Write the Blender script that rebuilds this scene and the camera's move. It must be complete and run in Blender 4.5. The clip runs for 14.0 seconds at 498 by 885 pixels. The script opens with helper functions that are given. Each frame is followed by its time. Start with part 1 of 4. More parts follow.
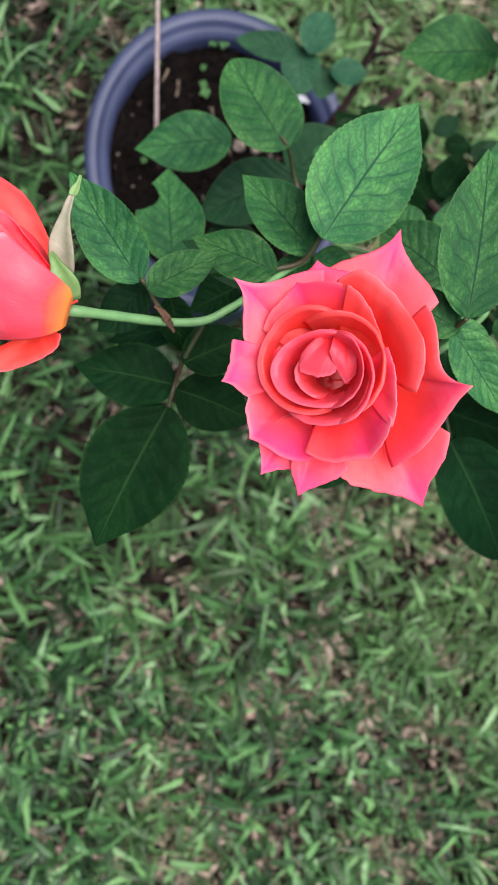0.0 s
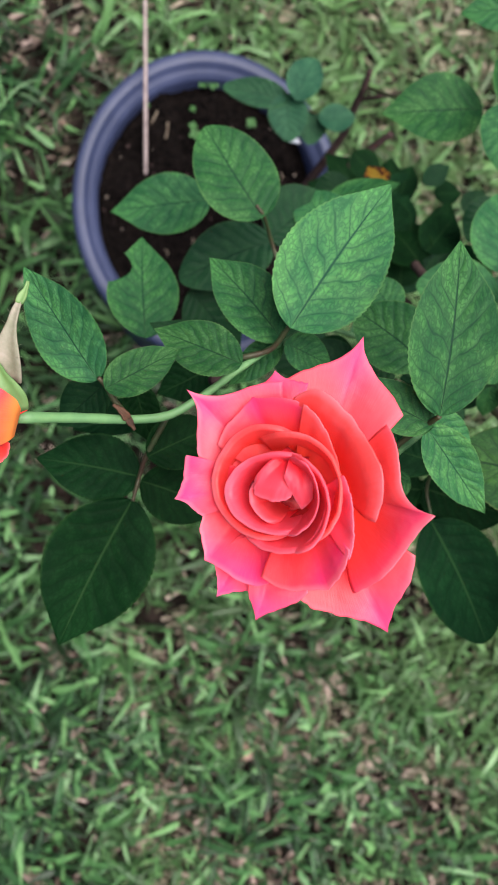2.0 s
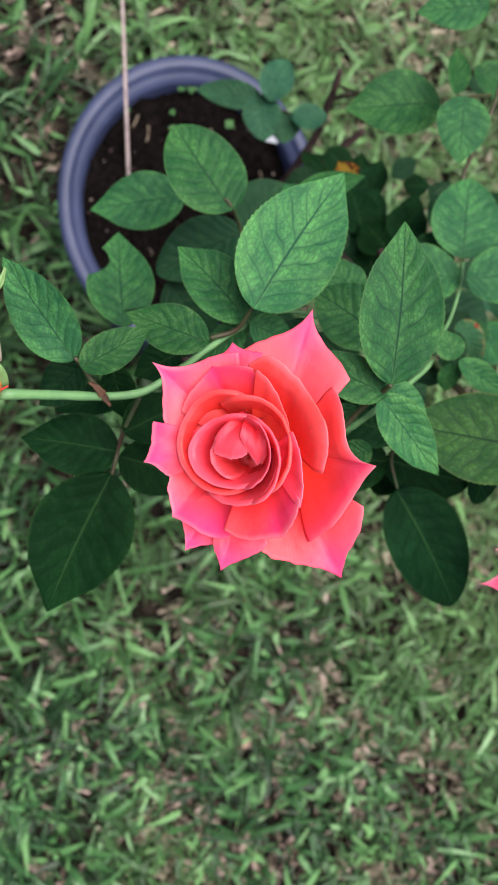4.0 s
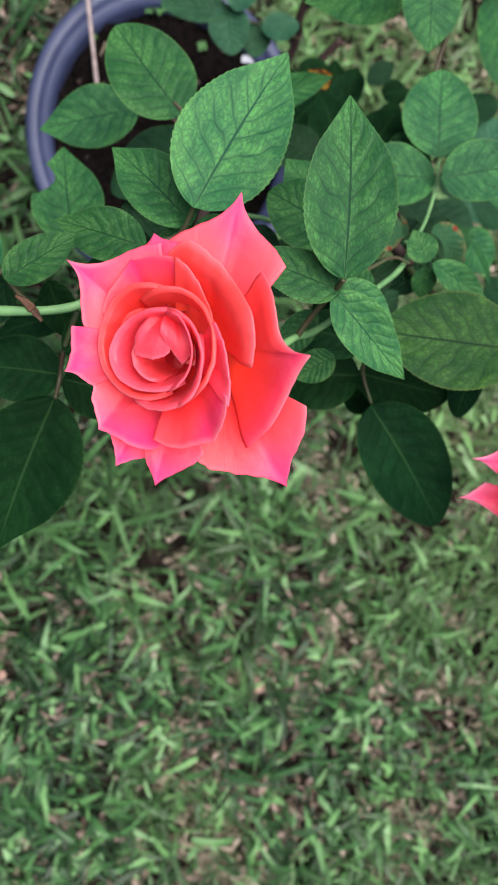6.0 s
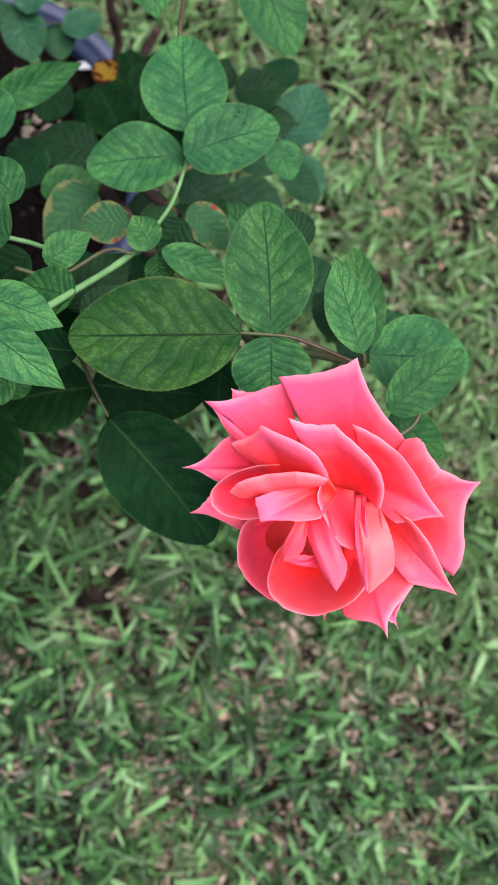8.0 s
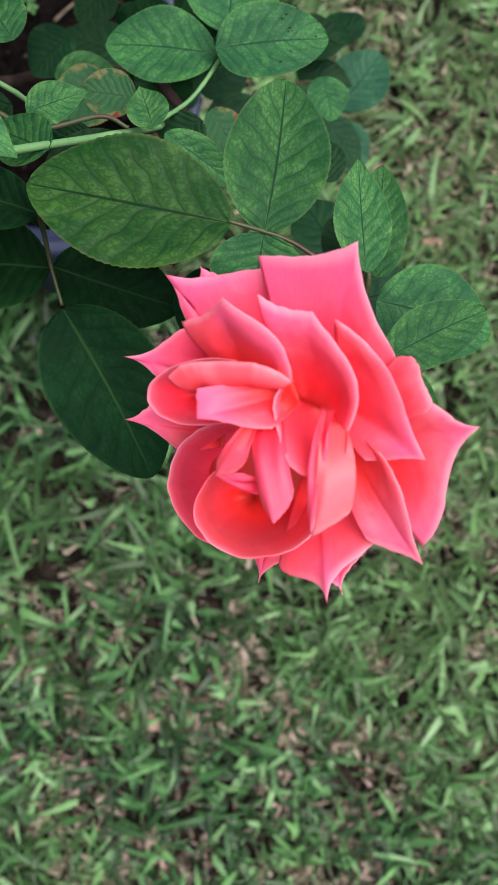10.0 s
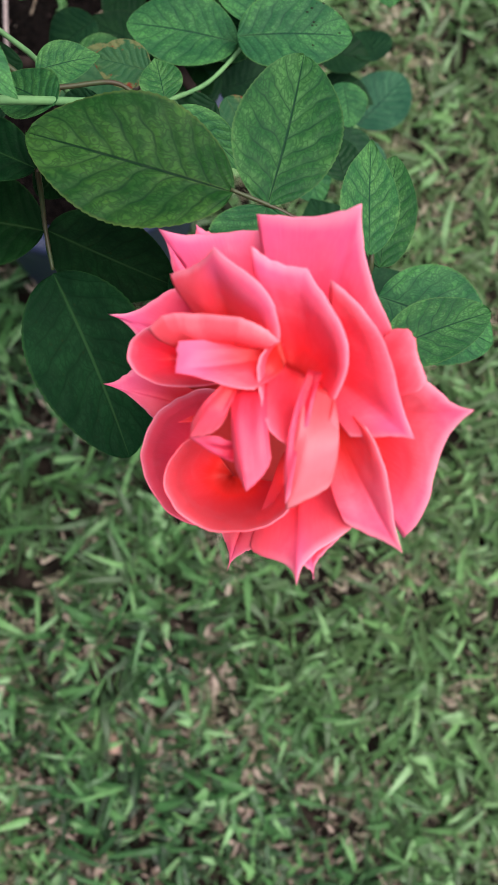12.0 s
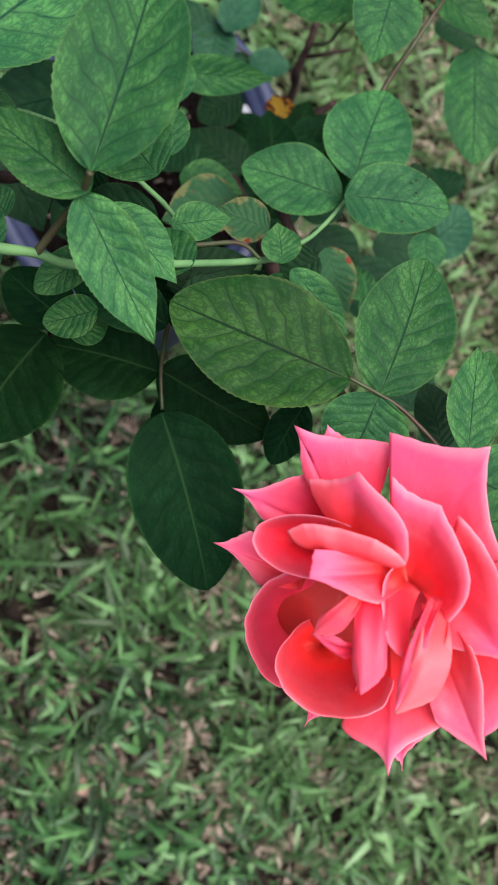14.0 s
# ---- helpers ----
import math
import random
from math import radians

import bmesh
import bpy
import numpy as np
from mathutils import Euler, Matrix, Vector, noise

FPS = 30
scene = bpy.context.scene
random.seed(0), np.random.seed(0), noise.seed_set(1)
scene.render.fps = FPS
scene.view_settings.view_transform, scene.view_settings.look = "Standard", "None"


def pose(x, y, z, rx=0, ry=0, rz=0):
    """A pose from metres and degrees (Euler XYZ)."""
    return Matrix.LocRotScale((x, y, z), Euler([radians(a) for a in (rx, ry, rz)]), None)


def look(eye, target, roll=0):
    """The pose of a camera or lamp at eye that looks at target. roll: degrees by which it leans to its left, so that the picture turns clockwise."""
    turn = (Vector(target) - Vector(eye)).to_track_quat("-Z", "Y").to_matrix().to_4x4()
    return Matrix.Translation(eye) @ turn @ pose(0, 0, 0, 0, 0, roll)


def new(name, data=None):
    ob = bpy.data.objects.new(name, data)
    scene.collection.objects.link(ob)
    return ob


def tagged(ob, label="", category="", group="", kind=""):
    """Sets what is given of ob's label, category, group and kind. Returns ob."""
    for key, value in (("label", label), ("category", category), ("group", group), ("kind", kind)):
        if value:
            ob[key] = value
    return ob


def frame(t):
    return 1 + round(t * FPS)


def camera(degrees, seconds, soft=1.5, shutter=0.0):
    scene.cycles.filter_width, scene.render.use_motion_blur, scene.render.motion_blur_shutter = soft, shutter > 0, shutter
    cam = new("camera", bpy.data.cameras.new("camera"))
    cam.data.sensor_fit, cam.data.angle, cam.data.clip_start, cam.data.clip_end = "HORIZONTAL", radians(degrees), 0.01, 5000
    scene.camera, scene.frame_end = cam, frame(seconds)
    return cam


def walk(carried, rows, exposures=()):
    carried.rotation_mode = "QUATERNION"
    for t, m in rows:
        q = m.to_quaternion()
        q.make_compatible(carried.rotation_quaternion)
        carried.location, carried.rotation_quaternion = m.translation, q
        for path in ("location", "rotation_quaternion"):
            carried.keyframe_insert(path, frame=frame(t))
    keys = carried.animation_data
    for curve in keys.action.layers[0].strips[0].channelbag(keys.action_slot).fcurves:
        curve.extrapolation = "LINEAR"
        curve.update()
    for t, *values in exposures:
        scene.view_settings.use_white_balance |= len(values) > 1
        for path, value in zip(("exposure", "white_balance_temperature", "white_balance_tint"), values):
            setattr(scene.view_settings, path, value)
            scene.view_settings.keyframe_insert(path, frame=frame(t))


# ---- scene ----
cam = camera(32.5, 14.0)
# seconds, eye in metres, turns in degrees
PATH = [
    (0, -0.0, 0.0, 1.4, 0.618, -8.223, -0.088),
    (0.5, 0.0106, 0.0044, 1.3966, 1.07, -8.513, -0.425),
    (1, 0.019, 0.0075, 1.3925, 1.248, -8.041, -0.547),
    (1.5, 0.0238, 0.0306, 1.3882, 1.264, -7.8, -0.39),
    (2, 0.0229, 0.0419, 1.3862, 1.385, -7.633, -0.356),
    (2.5, 0.0243, 0.0394, 1.3898, 1.839, -7.553, -1.371),
    (3, 0.0335, 0.0313, 1.3993, 2.154, -7.626, -2.198),
    (5.5, 0.0348, 0.0148, 1.4316, -0.048, -7.323, -1.458),
    (6, 0.0702, 0.0026, 1.3894, -0.751, -6.23, -4.924),
    (6.5, 0.1054, 0.0274, 1.3611, -0.884, -4.762, -6.294),
    (7, 0.1376, 0.0353, 1.3579, -0.536, -3.774, -7.124),
    (7.5, 0.1859, 0.0092, 1.3611, 0.704, -4.041, -9.876),
    (8, 0.2288, -0.0188, 1.3441, 0.74, -4.432, -12.948),
    (10.5, 0.2471, -0.0742, 1.2666, 3.095, -4.57, 1.319),
    (11, 0.2478, -0.0789, 1.2592, 3.847, -5.21, 2.303),
    (11.5, 0.25, -0.0793, 1.2607, 4.25, -5.225, 2.788),
    (12, 0.2536, -0.0894, 1.2607, 4.574, -5.116, 3.925),
    (12.5, 0.2364, -0.0789, 1.2602, 4.817, -5.247, 6.643),
    (13, 0.2206, -0.076, 1.2721, 4.913, -6.128, 8.386),
    (13.5, 0.2186, -0.0706, 1.2896, 5.245, -6.878, 9.289),
    (14, 0.1954, -0.0443, 1.2871, 5.402, -7.454, 11.244),
]
walk(cam, [(t, pose(*row)) for t, *row in PATH], ((0, 0.92), (3, 0.95), (5.5, 0.94), (8, 1.0), (10.5, 0.75), (14, 0.81)))
cam.data.dof.use_dof, cam.data.dof.focus_distance, cam.data.dof.aperture_fstop = True, 0.34, 20.0
# ---- end of walk ----

# ---- world and light ----
SUN_UP, SUN_ROUND = radians(75), radians(75)
world = bpy.data.worlds.new("world")
scene.world = world
world.use_nodes = True
wn = world.node_tree.nodes
sky = wn.new("ShaderNodeTexSky")
sky.sky_type, sky.sun_disc, sky.sun_elevation, sky.sun_rotation = "NISHITA", False, SUN_UP, SUN_ROUND
sky.air_density, sky.dust_density, sky.ozone_density = 0.8, 5.0, 1.0
wn["Background"].inputs["Strength"].default_value = 0.08
world.node_tree.links.new(sky.outputs["Color"], wn["Background"].inputs["Color"])

sun_data = bpy.data.lights.new("sun", "SUN")
sun_data.energy, sun_data.angle, sun_data.color = 3.5, radians(60), (1.0, 0.97, 0.965)
sun = new("sun", sun_data)
sun.matrix_world = look((0, 0, 6), (-6 / math.tan(SUN_UP) * math.sin(SUN_ROUND), -6 / math.tan(SUN_UP) * math.cos(SUN_ROUND), 0))


# ---- materials ----
def material(name, rough=0.5, spec=0.5):
    m = bpy.data.materials.new(name)
    m.use_nodes = True
    b = m.node_tree.nodes["Principled BSDF"]
    b.inputs["Roughness"].default_value = rough
    b.inputs["Specular IOR Level"].default_value = spec
    return m, m.node_tree.nodes, m.node_tree.links, b


class Nodes:
    """Small wrapper that adds and wires shader nodes."""

    def __init__(self, m):
        self.n, self.l = m.node_tree.nodes, m.node_tree.links

    def put(self, socket, value):
        if isinstance(value, bpy.types.NodeSocket):
            self.l.new(value, socket)
        else:
            socket.default_value = value

    def math(self, op, a, b=0.0, c=0.0, clamp=False):
        x = self.n.new("ShaderNodeMath")
        x.operation, x.use_clamp = op, clamp
        for i, v in enumerate((a, b, c)):
            self.put(x.inputs[i], v)
        return x.outputs[0]

    def noise(self, scale, detail=4.0, rough=0.6, vector=None, distort=0.0):
        x = self.n.new("ShaderNodeTexNoise")
        x.inputs["Scale"].default_value, x.inputs["Detail"].default_value = scale, detail
        x.inputs["Roughness"].default_value, x.inputs["Distortion"].default_value = rough, distort
        if vector is not None:
            self.l.new(vector, x.inputs["Vector"])
        return x.outputs["Fac"]

    def cells(self, scale, vector=None, feature="DISTANCE_TO_EDGE"):
        x = self.n.new("ShaderNodeTexVoronoi")
        x.feature = feature
        x.inputs["Scale"].default_value = scale
        if vector is not None:
            self.l.new(vector, x.inputs["Vector"])
        return x.outputs["Distance"]

    def ramp(self, fac, stops):
        x = self.n.new("ShaderNodeValToRGB")
        e = x.color_ramp.elements
        while len(e) < len(stops):
            e.new(0.5)
        for i, (p, c) in enumerate(stops):
            e[i].position, e[i].color = p, (*c, 1)
        self.put(x.inputs["Fac"], fac)
        return x.outputs["Color"]

    def mix(self, fac, a, b):
        x = self.n.new("ShaderNodeMix")
        x.data_type = "RGBA"
        self.put(x.inputs[0], fac)
        self.put(x.inputs[6], a if isinstance(a, bpy.types.NodeSocket) else (*a, 1))
        self.put(x.inputs[7], b if isinstance(b, bpy.types.NodeSocket) else (*b, 1))
        return x.outputs[2]

    def step(self, v, lo, hi):
        x = self.n.new("ShaderNodeMapRange")
        x.interpolation_type = "SMOOTHSTEP"
        for i, q in enumerate((v, lo, hi)):
            self.put(x.inputs[i], q)
        return x.outputs[0]

    def uv(self):
        t = self.n.new("ShaderNodeTexCoord")
        s = self.n.new("ShaderNodeSeparateXYZ")
        self.l.new(t.outputs["UV"], s.inputs[0])
        return t, s.outputs[0], s.outputs[1]

    def random(self):
        return self.n.new("ShaderNodeObjectInfo").outputs["Random"]

    def bump(self, height, strength, distance, bsdf):
        x = self.n.new("ShaderNodeBump")
        x.inputs["Strength"].default_value, x.inputs["Distance"].default_value = strength, distance
        self.l.new(height, x.inputs["Height"])
        self.l.new(x.outputs[0], bsdf.inputs["Normal"])

    def thin(self, m, bsdf, colour, amount):
        """Lets light through a thin blade."""
        t = self.n.new("ShaderNodeBsdfTranslucent")
        self.put(t.inputs["Color"], colour if isinstance(colour, bpy.types.NodeSocket) else (*colour, 1))
        x = self.n.new("ShaderNodeMixShader")
        x.inputs[0].default_value = amount
        self.l.new(bsdf.outputs[0], x.inputs[1])
        self.l.new(t.outputs[0], x.inputs[2])
        self.l.new(x.outputs[0], self.n["Material Output"].inputs["Surface"])


def leaf_material(name, vein, blade, light, edge, rough=0.5, spots=None, blight=0.0, depth=1.0, rib=None, gloss=0.08, specks=0.0):
    """A rose leaf: dark net of veins, lighter blade between them; UV x runs -1..1 across, y 0..1 along."""
    m, n, l, b = material(name, rough, gloss)
    k = Nodes(m)
    tc, u, v = k.uv()
    info = k.random()
    au = k.math("ABSOLUTE", u)
    obj = tc.outputs["Object"]
    wob = k.noise(2.6, 2, 0.5, obj)
    # side veins leave the midrib and sweep towards the tip, forking near the edge
    ph = k.math("SUBTRACT", k.math("MULTIPLY", v, 8.0), k.math("MULTIPLY", k.math("POWER", au, 0.85), 1.9))
    ph = k.math("ADD", ph, k.math("MULTIPLY", k.math("SIGN", u), 0.22))
    ph = k.math("ADD", ph, k.math("ADD", k.math("MULTIPLY", wob, 1.5), k.math("MULTIPLY", k.noise(7.0, 3, 0.6, obj), 0.34)))
    ph = k.math("ADD", ph, k.math("MULTIPLY", info, 3.0))
    tri = k.math("PINGPONG", ph, 0.5)
    fork = k.math("PINGPONG", k.math("ADD", k.math("MULTIPLY", ph, 2.0), k.math("ADD", 0.5, k.math("MULTIPLY", au, 0.9))), 0.5)
    soft = k.math("MULTIPLY", k.math("SUBTRACT", 1.0, k.step(tri, 0.0, 0.36)), k.math("ADD", 0.10, k.math("MULTIPLY", k.noise(4.0, 3, 0.6, obj), 0.95)))
    thin = k.math("MULTIPLY", k.math("SUBTRACT", 1.0, k.step(tri, 0.0, 0.15)), k.math("ADD", 0.36, k.math("MULTIPLY", k.noise(6.0, 2, 0.5, obj), 0.90)))
    twig = k.math("MULTIPLY", k.math("MULTIPLY", k.math("SUBTRACT", 1.0, k.step(fork, 0.02, 0.16)), k.step(au, 0.30, 0.70)), 0.5)
    side = k.math("MULTIPLY", k.math("MAXIMUM", k.math("MULTIPLY", soft, 0.72), k.math("MAXIMUM", thin, twig)), k.math("SUBTRACT", 1.0, k.math("MULTIPLY", k.step(au, 0.55, 1.0), 0.35)))
    warp = n.new("ShaderNodeMix")
    warp.data_type = "VECTOR"
    warp.inputs[0].default_value = 0.20
    l.new(obj, warp.inputs[4])
    rough_vec = n.new("ShaderNodeTexNoise")
    rough_vec.inputs["Scale"].default_value = 9.0
    l.new(obj, rough_vec.inputs["Vector"])
    l.new(rough_vec.outputs["Color"], warp.inputs[5])
    net = k.math("SUBTRACT", 1.0, k.step(k.cells(20.0, warp.outputs[1]), 0.0, 0.26))
    mid = k.math("SUBTRACT", 1.0, k.step(au, 0.008, 0.036))
    rail = k.math("MULTIPLY", k.math("SUBTRACT", 1.0, k.step(au, 0.02, 0.07)), k.math("SUBTRACT", 1.0, k.step(v, 0.05, 0.45)))
    veins = k.math("MAXIMUM", side, k.math("MULTIPLY", net, 0.54))
    patch = k.noise(2.2, 4, 0.6, obj, 0.6)
    body = k.mix(k.step(patch, 0.40, 0.62), blade, light)
    body = k.mix(k.math("MULTIPLY", k.step(k.noise(30, 4, 0.7, obj), 0.35, 0.75), 0.22), body, vein)
    body = k.mix(k.math("MINIMUM", k.math("MULTIPLY", veins, 0.92 * depth), 0.96), body, vein)
    body = k.mix(k.math("MULTIPLY", rail, 0.22), body, edge)
    body = k.mix(k.math("MULTIPLY", mid, 0.95), body, rib or vein)
    body = k.mix(k.math("MULTIPLY", k.step(au, 0.94, 1.0), 0.4), body, edge)
    if spots:
        blot = k.step(k.math("ADD", k.noise(5.0, 4, 0.6, obj), k.math("MULTIPLY", k.math("MULTIPLY", au, au), 0.30)), 0.72 - blight, 0.84 - blight)
        body = k.mix(blot, body, spots[0])
        body = k.mix(k.step(k.math("ADD", k.noise(6.0, 3, 0.5, obj), k.math("MULTIPLY", au, 0.3)), 0.88 - blight, 0.92 - blight), body, spots[1])
    else:
        fleck = k.math("MULTIPLY", k.step(k.cells(9.0, obj, "F1"), 0.07, 0.03), k.step(k.noise(2.3, 2, 0.5, obj), 0.58, 0.62))
        body = k.mix(fleck, body, (0.012, 0.014, 0.008))
    if specks:
        dot = k.math("MULTIPLY", k.step(k.cells(16.0, obj, "F1"), 0.26, 0.16), k.math("MULTIPLY", k.step(v, 0.45, 0.55), k.step(k.noise(4.0, 2, 0.5, obj), 0.62 - specks, 0.66 - specks)))
        body = k.mix(dot, body, (0.008, 0.010, 0.006))
    hue = n.new("ShaderNodeHueSaturation")
    k.put(hue.inputs["Hue"], k.math("ADD", 0.49, k.math("MULTIPLY", info, 0.02)))
    k.put(hue.inputs["Value"], k.math("ADD", 0.74, k.math("MULTIPLY", info, 0.32)))
    hue.inputs["Saturation"].default_value = 1.03
    l.new(body, hue.inputs["Color"])
    l.new(hue.outputs[0], b.inputs["Base Color"])
    k.put(b.inputs["Roughness"], k.math("ADD", rough - 0.06, k.math("MULTIPLY", k.noise(14, 3, 0.6, obj), 0.16)))
    height = k.math("ADD", k.math("MULTIPLY", k.math("MAXIMUM", k.math("MULTIPLY", k.math("SUBTRACT", 1.0, k.step(tri, 0.0, 0.4)), 0.4 + 0.6 * depth), mid), -1.0), k.math("ADD", k.math("MULTIPLY", k.noise(60, 3, 0.6, obj), 0.25), k.math("MULTIPLY", k.noise(7.0, 2, 0.5, obj), 2.2)))
    k.bump(height, 0.42, 0.0008, b)
    k.thin(m, b, hue.outputs[0], 0.16)
    return m


LEAF = {
    "green": leaf_material("leaf_green", (0.007, 0.036, 0.018), (0.024, 0.098, 0.032), (0.062, 0.188, 0.054), (0.090, 0.18, 0.055)),
    "pale": leaf_material("leaf_pale", (0.009, 0.045, 0.025), (0.038, 0.142, 0.046), (0.098, 0.258, 0.078), (0.12, 0.22, 0.07)),
    "olive": leaf_material("leaf_olive", (0.004, 0.022, 0.009), (0.016, 0.074, 0.017), (0.044, 0.138, 0.028), (0.10, 0.15, 0.04)),
    # the next two greens hold the bush's inner shade besides the leaves' own dark
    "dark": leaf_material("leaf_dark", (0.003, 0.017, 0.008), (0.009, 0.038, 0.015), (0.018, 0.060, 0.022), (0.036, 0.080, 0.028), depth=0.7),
    "shaded": leaf_material("leaf_shaded", (0.0014, 0.009, 0.0028), (0.0046, 0.023, 0.0075), (0.0088, 0.039, 0.0118), (0.030, 0.080, 0.022), 0.55, depth=0.7, rib=(0.020, 0.054, 0.018), gloss=0.03),
    "old": leaf_material("leaf_old", (0.016, 0.060, 0.028), (0.026, 0.085, 0.034), (0.045, 0.106, 0.040), (0.16, 0.16, 0.05), 0.55,
                         ((0.11, 0.12, 0.05), (0.15, 0.035, 0.022)), 0.04),
    "yellow": leaf_material("leaf_yellow", (0.20, 0.13, 0.02), (0.33, 0.21, 0.03), (0.35, 0.25, 0.04), (0.25, 0.18, 0.035), 0.55,
                            ((0.25, 0.12, 0.02), (0.05, 0.016, 0.008)), 0.22),
}
LEAF["sprig"] = leaf_material("leaf_sprig", (0.007, 0.032, 0.020), (0.022, 0.080, 0.040), (0.045, 0.130, 0.062), (0.08, 0.15, 0.07))
LEAF["spotted"] = leaf_material("leaf_spotted", (0.007, 0.036, 0.018), (0.022, 0.090, 0.030), (0.056, 0.170, 0.050), (0.12, 0.20, 0.055), specks=0.12)
LEAF["notched"] = LEAF["green"]


def petal_material(name, deep, blade, tip, rim, claw=None, claw_end=0.22):
    """Coral petal: paler rim, magenta points, salmon blade, warm claw whose colour can hold the heart's shade; UV y
    runs 0 claw to 1 rim, Reach y grows towards the points.
    """
    m, n, l, b = material(name, 0.38, 0.36)
    k = Nodes(m)
    tc, u, v = k.uv()
    obj = tc.outputs["Object"]
    far = n.new("ShaderNodeUVMap")
    far.uv_map = "Reach"
    part_xyz = n.new("ShaderNodeSeparateXYZ")
    l.new(far.outputs[0], part_xyz.inputs[0])
    mott = k.noise(70, 4, 0.6, obj)
    wide = k.noise(22, 3, 0.5, obj)
    vv = k.math("ADD", v, k.math("MULTIPLY", k.math("SUBTRACT", mott, 0.5), 0.16))
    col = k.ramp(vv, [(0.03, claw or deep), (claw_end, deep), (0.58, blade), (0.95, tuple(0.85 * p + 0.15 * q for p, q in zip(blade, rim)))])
    reach = k.math("ADD", part_xyz.outputs[1], k.math("MULTIPLY", k.math("SUBTRACT", wide, 0.5), 0.25))
    col = k.mix(k.math("MULTIPLY", k.step(reach, 0.38, 0.85), 0.95), col, tip)
    col = k.mix(k.math("MULTIPLY", k.step(k.noise(38, 4, 0.65, obj, 0.8), 0.46, 0.75), k.math("MULTIPLY", k.step(v, 0.25, 0.7), 0.26)), col, rim)
    x = n.new("ShaderNodeMapping")
    x.inputs["Scale"].default_value = (34, 1.6, 1)
    l.new(tc.outputs["UV"], x.inputs["Vector"])
    vein = k.noise(3.0, 3, 0.6, x.outputs[0])
    col = k.mix(k.math("MULTIPLY", k.step(vein, 0.42, 0.78), 0.09), col, rim)
    col = k.mix(k.math("MULTIPLY", k.step(k.math("ADD", v, k.math("MULTIPLY", k.math("SUBTRACT", wide, 0.5), 0.10)), 0.90, 1.0), k.math("MULTIPLY", k.step(wide, 0.30, 0.60), 0.72)), col, rim)
    hue = n.new("ShaderNodeHueSaturation")
    k.put(hue.inputs["Hue"], k.math("ADD", 0.493, k.math("MULTIPLY", k.random(), 0.014)))
    l.new(col, hue.inputs["Color"])
    l.new(hue.outputs[0], b.inputs["Base Color"])
    b.inputs["Sheen Weight"].default_value = 0.05
    b.inputs["Sheen Roughness"].default_value = 0.5
    b.inputs["Sheen Tint"].default_value = (1.0, 0.55, 0.6, 1)
    k.bump(k.math("ADD", k.math("MULTIPLY", vein, 0.5), k.math("ADD", k.math("MULTIPLY", k.noise(160, 4, 0.6, obj), 0.9), k.math("MULTIPLY", k.noise(55, 3, 0.5, obj), 1.6))), 0.34, 0.0007, b)
    k.thin(m, b, hue.outputs[0], 0.38)
    return m


def simple(name, a, c, scale, rough=0.6, bump=0.3, dist=0.001, thin=0.0, stretch=None):
    m, n, l, b = material(name, rough, 0.35 if rough < 0.8 else 0.06)
    k = Nodes(m)
    obj = n.new("ShaderNodeTexCoord").outputs["Object"]
    if stretch:
        x = n.new("ShaderNodeMapping")
        x.inputs["Scale"].default_value = stretch
        l.new(obj, x.inputs["Vector"])
        obj = x.outputs[0]
    f = k.noise(scale, 5, 0.65, obj)
    col = k.mix(k.step(f, 0.3, 0.7), a, c)
    l.new(col, b.inputs["Base Color"])
    k.bump(k.math("ADD", f, k.math("MULTIPLY", k.noise(scale * 5, 3, 0.6, obj), 0.4)), bump, dist, b)
    if thin:
        k.thin(m, b, col, thin)
    return m


def grass_material():
    m, n, l, b = material("grass_blade", 0.42, 0.30)
    k = Nodes(m)
    tc, u, v = k.uv()
    rnd = n.new("ShaderNodeNewGeometry").outputs["Random Per Island"]
    green = k.ramp(rnd, [(0.0, (0.0056, 0.0176, 0.0064)), (0.38, (0.010, 0.036, 0.014)), (0.72, (0.052, 0.160, 0.048)), (0.93, (0.170, 0.36, 0.125)), (1.0, (0.26, 0.43, 0.22))])
    dry = k.ramp(rnd, [(0.0, (0.04, 0.024, 0.0208)), (0.5, (0.20, 0.125, 0.105)), (1.0, (0.60, 0.43, 0.38))])
    # dead blades carry their UVs two units further along
    col = k.mix(k.step(v, 1.4, 1.6), green, dry)
    col = k.mix(k.math("MULTIPLY", k.noise(110, 3, 0.6, tc.outputs["Object"]), 0.4), col, (0.024, 0.048, 0.016))
    # patches of paler, yellower growth
    pale = k.step(k.noise(3.2, 4, 0.6, tc.outputs["Object"]), 0.42, 0.66)
    col = k.mix(k.math("MULTIPLY", pale, 0.20), col, (0.136, 0.24, 0.08))
    sep = n.new("ShaderNodeSeparateXYZ")
    l.new(tc.outputs["Object"], sep.inputs[0])
    # growth turns paler towards +x +y, which also paints in the brighter light there
    lit_dry_side = k.math("ADD", k.math("MULTIPLY", sep.outputs[1], 0.6), k.math("ADD", k.math("MULTIPLY", sep.outputs[0], 1.2), k.math("MULTIPLY", k.noise(2.4, 3, 0.6, tc.outputs["Object"]), 0.5)))
    col = k.mix(k.math("MULTIPLY", k.step(lit_dry_side, 0.5, 1.0), 0.24), col, (0.18, 0.27, 0.10))
    rib = k.math("SUBTRACT", 1.0, k.step(k.math("ABSOLUTE", u), 0.04, 0.2))
    col = k.mix(k.math("MULTIPLY", rib, 0.25), col, (0.104, 0.192, 0.072))
    l.new(col, b.inputs["Base Color"])
    k.thin(m, b, col, 0.2)
    return m


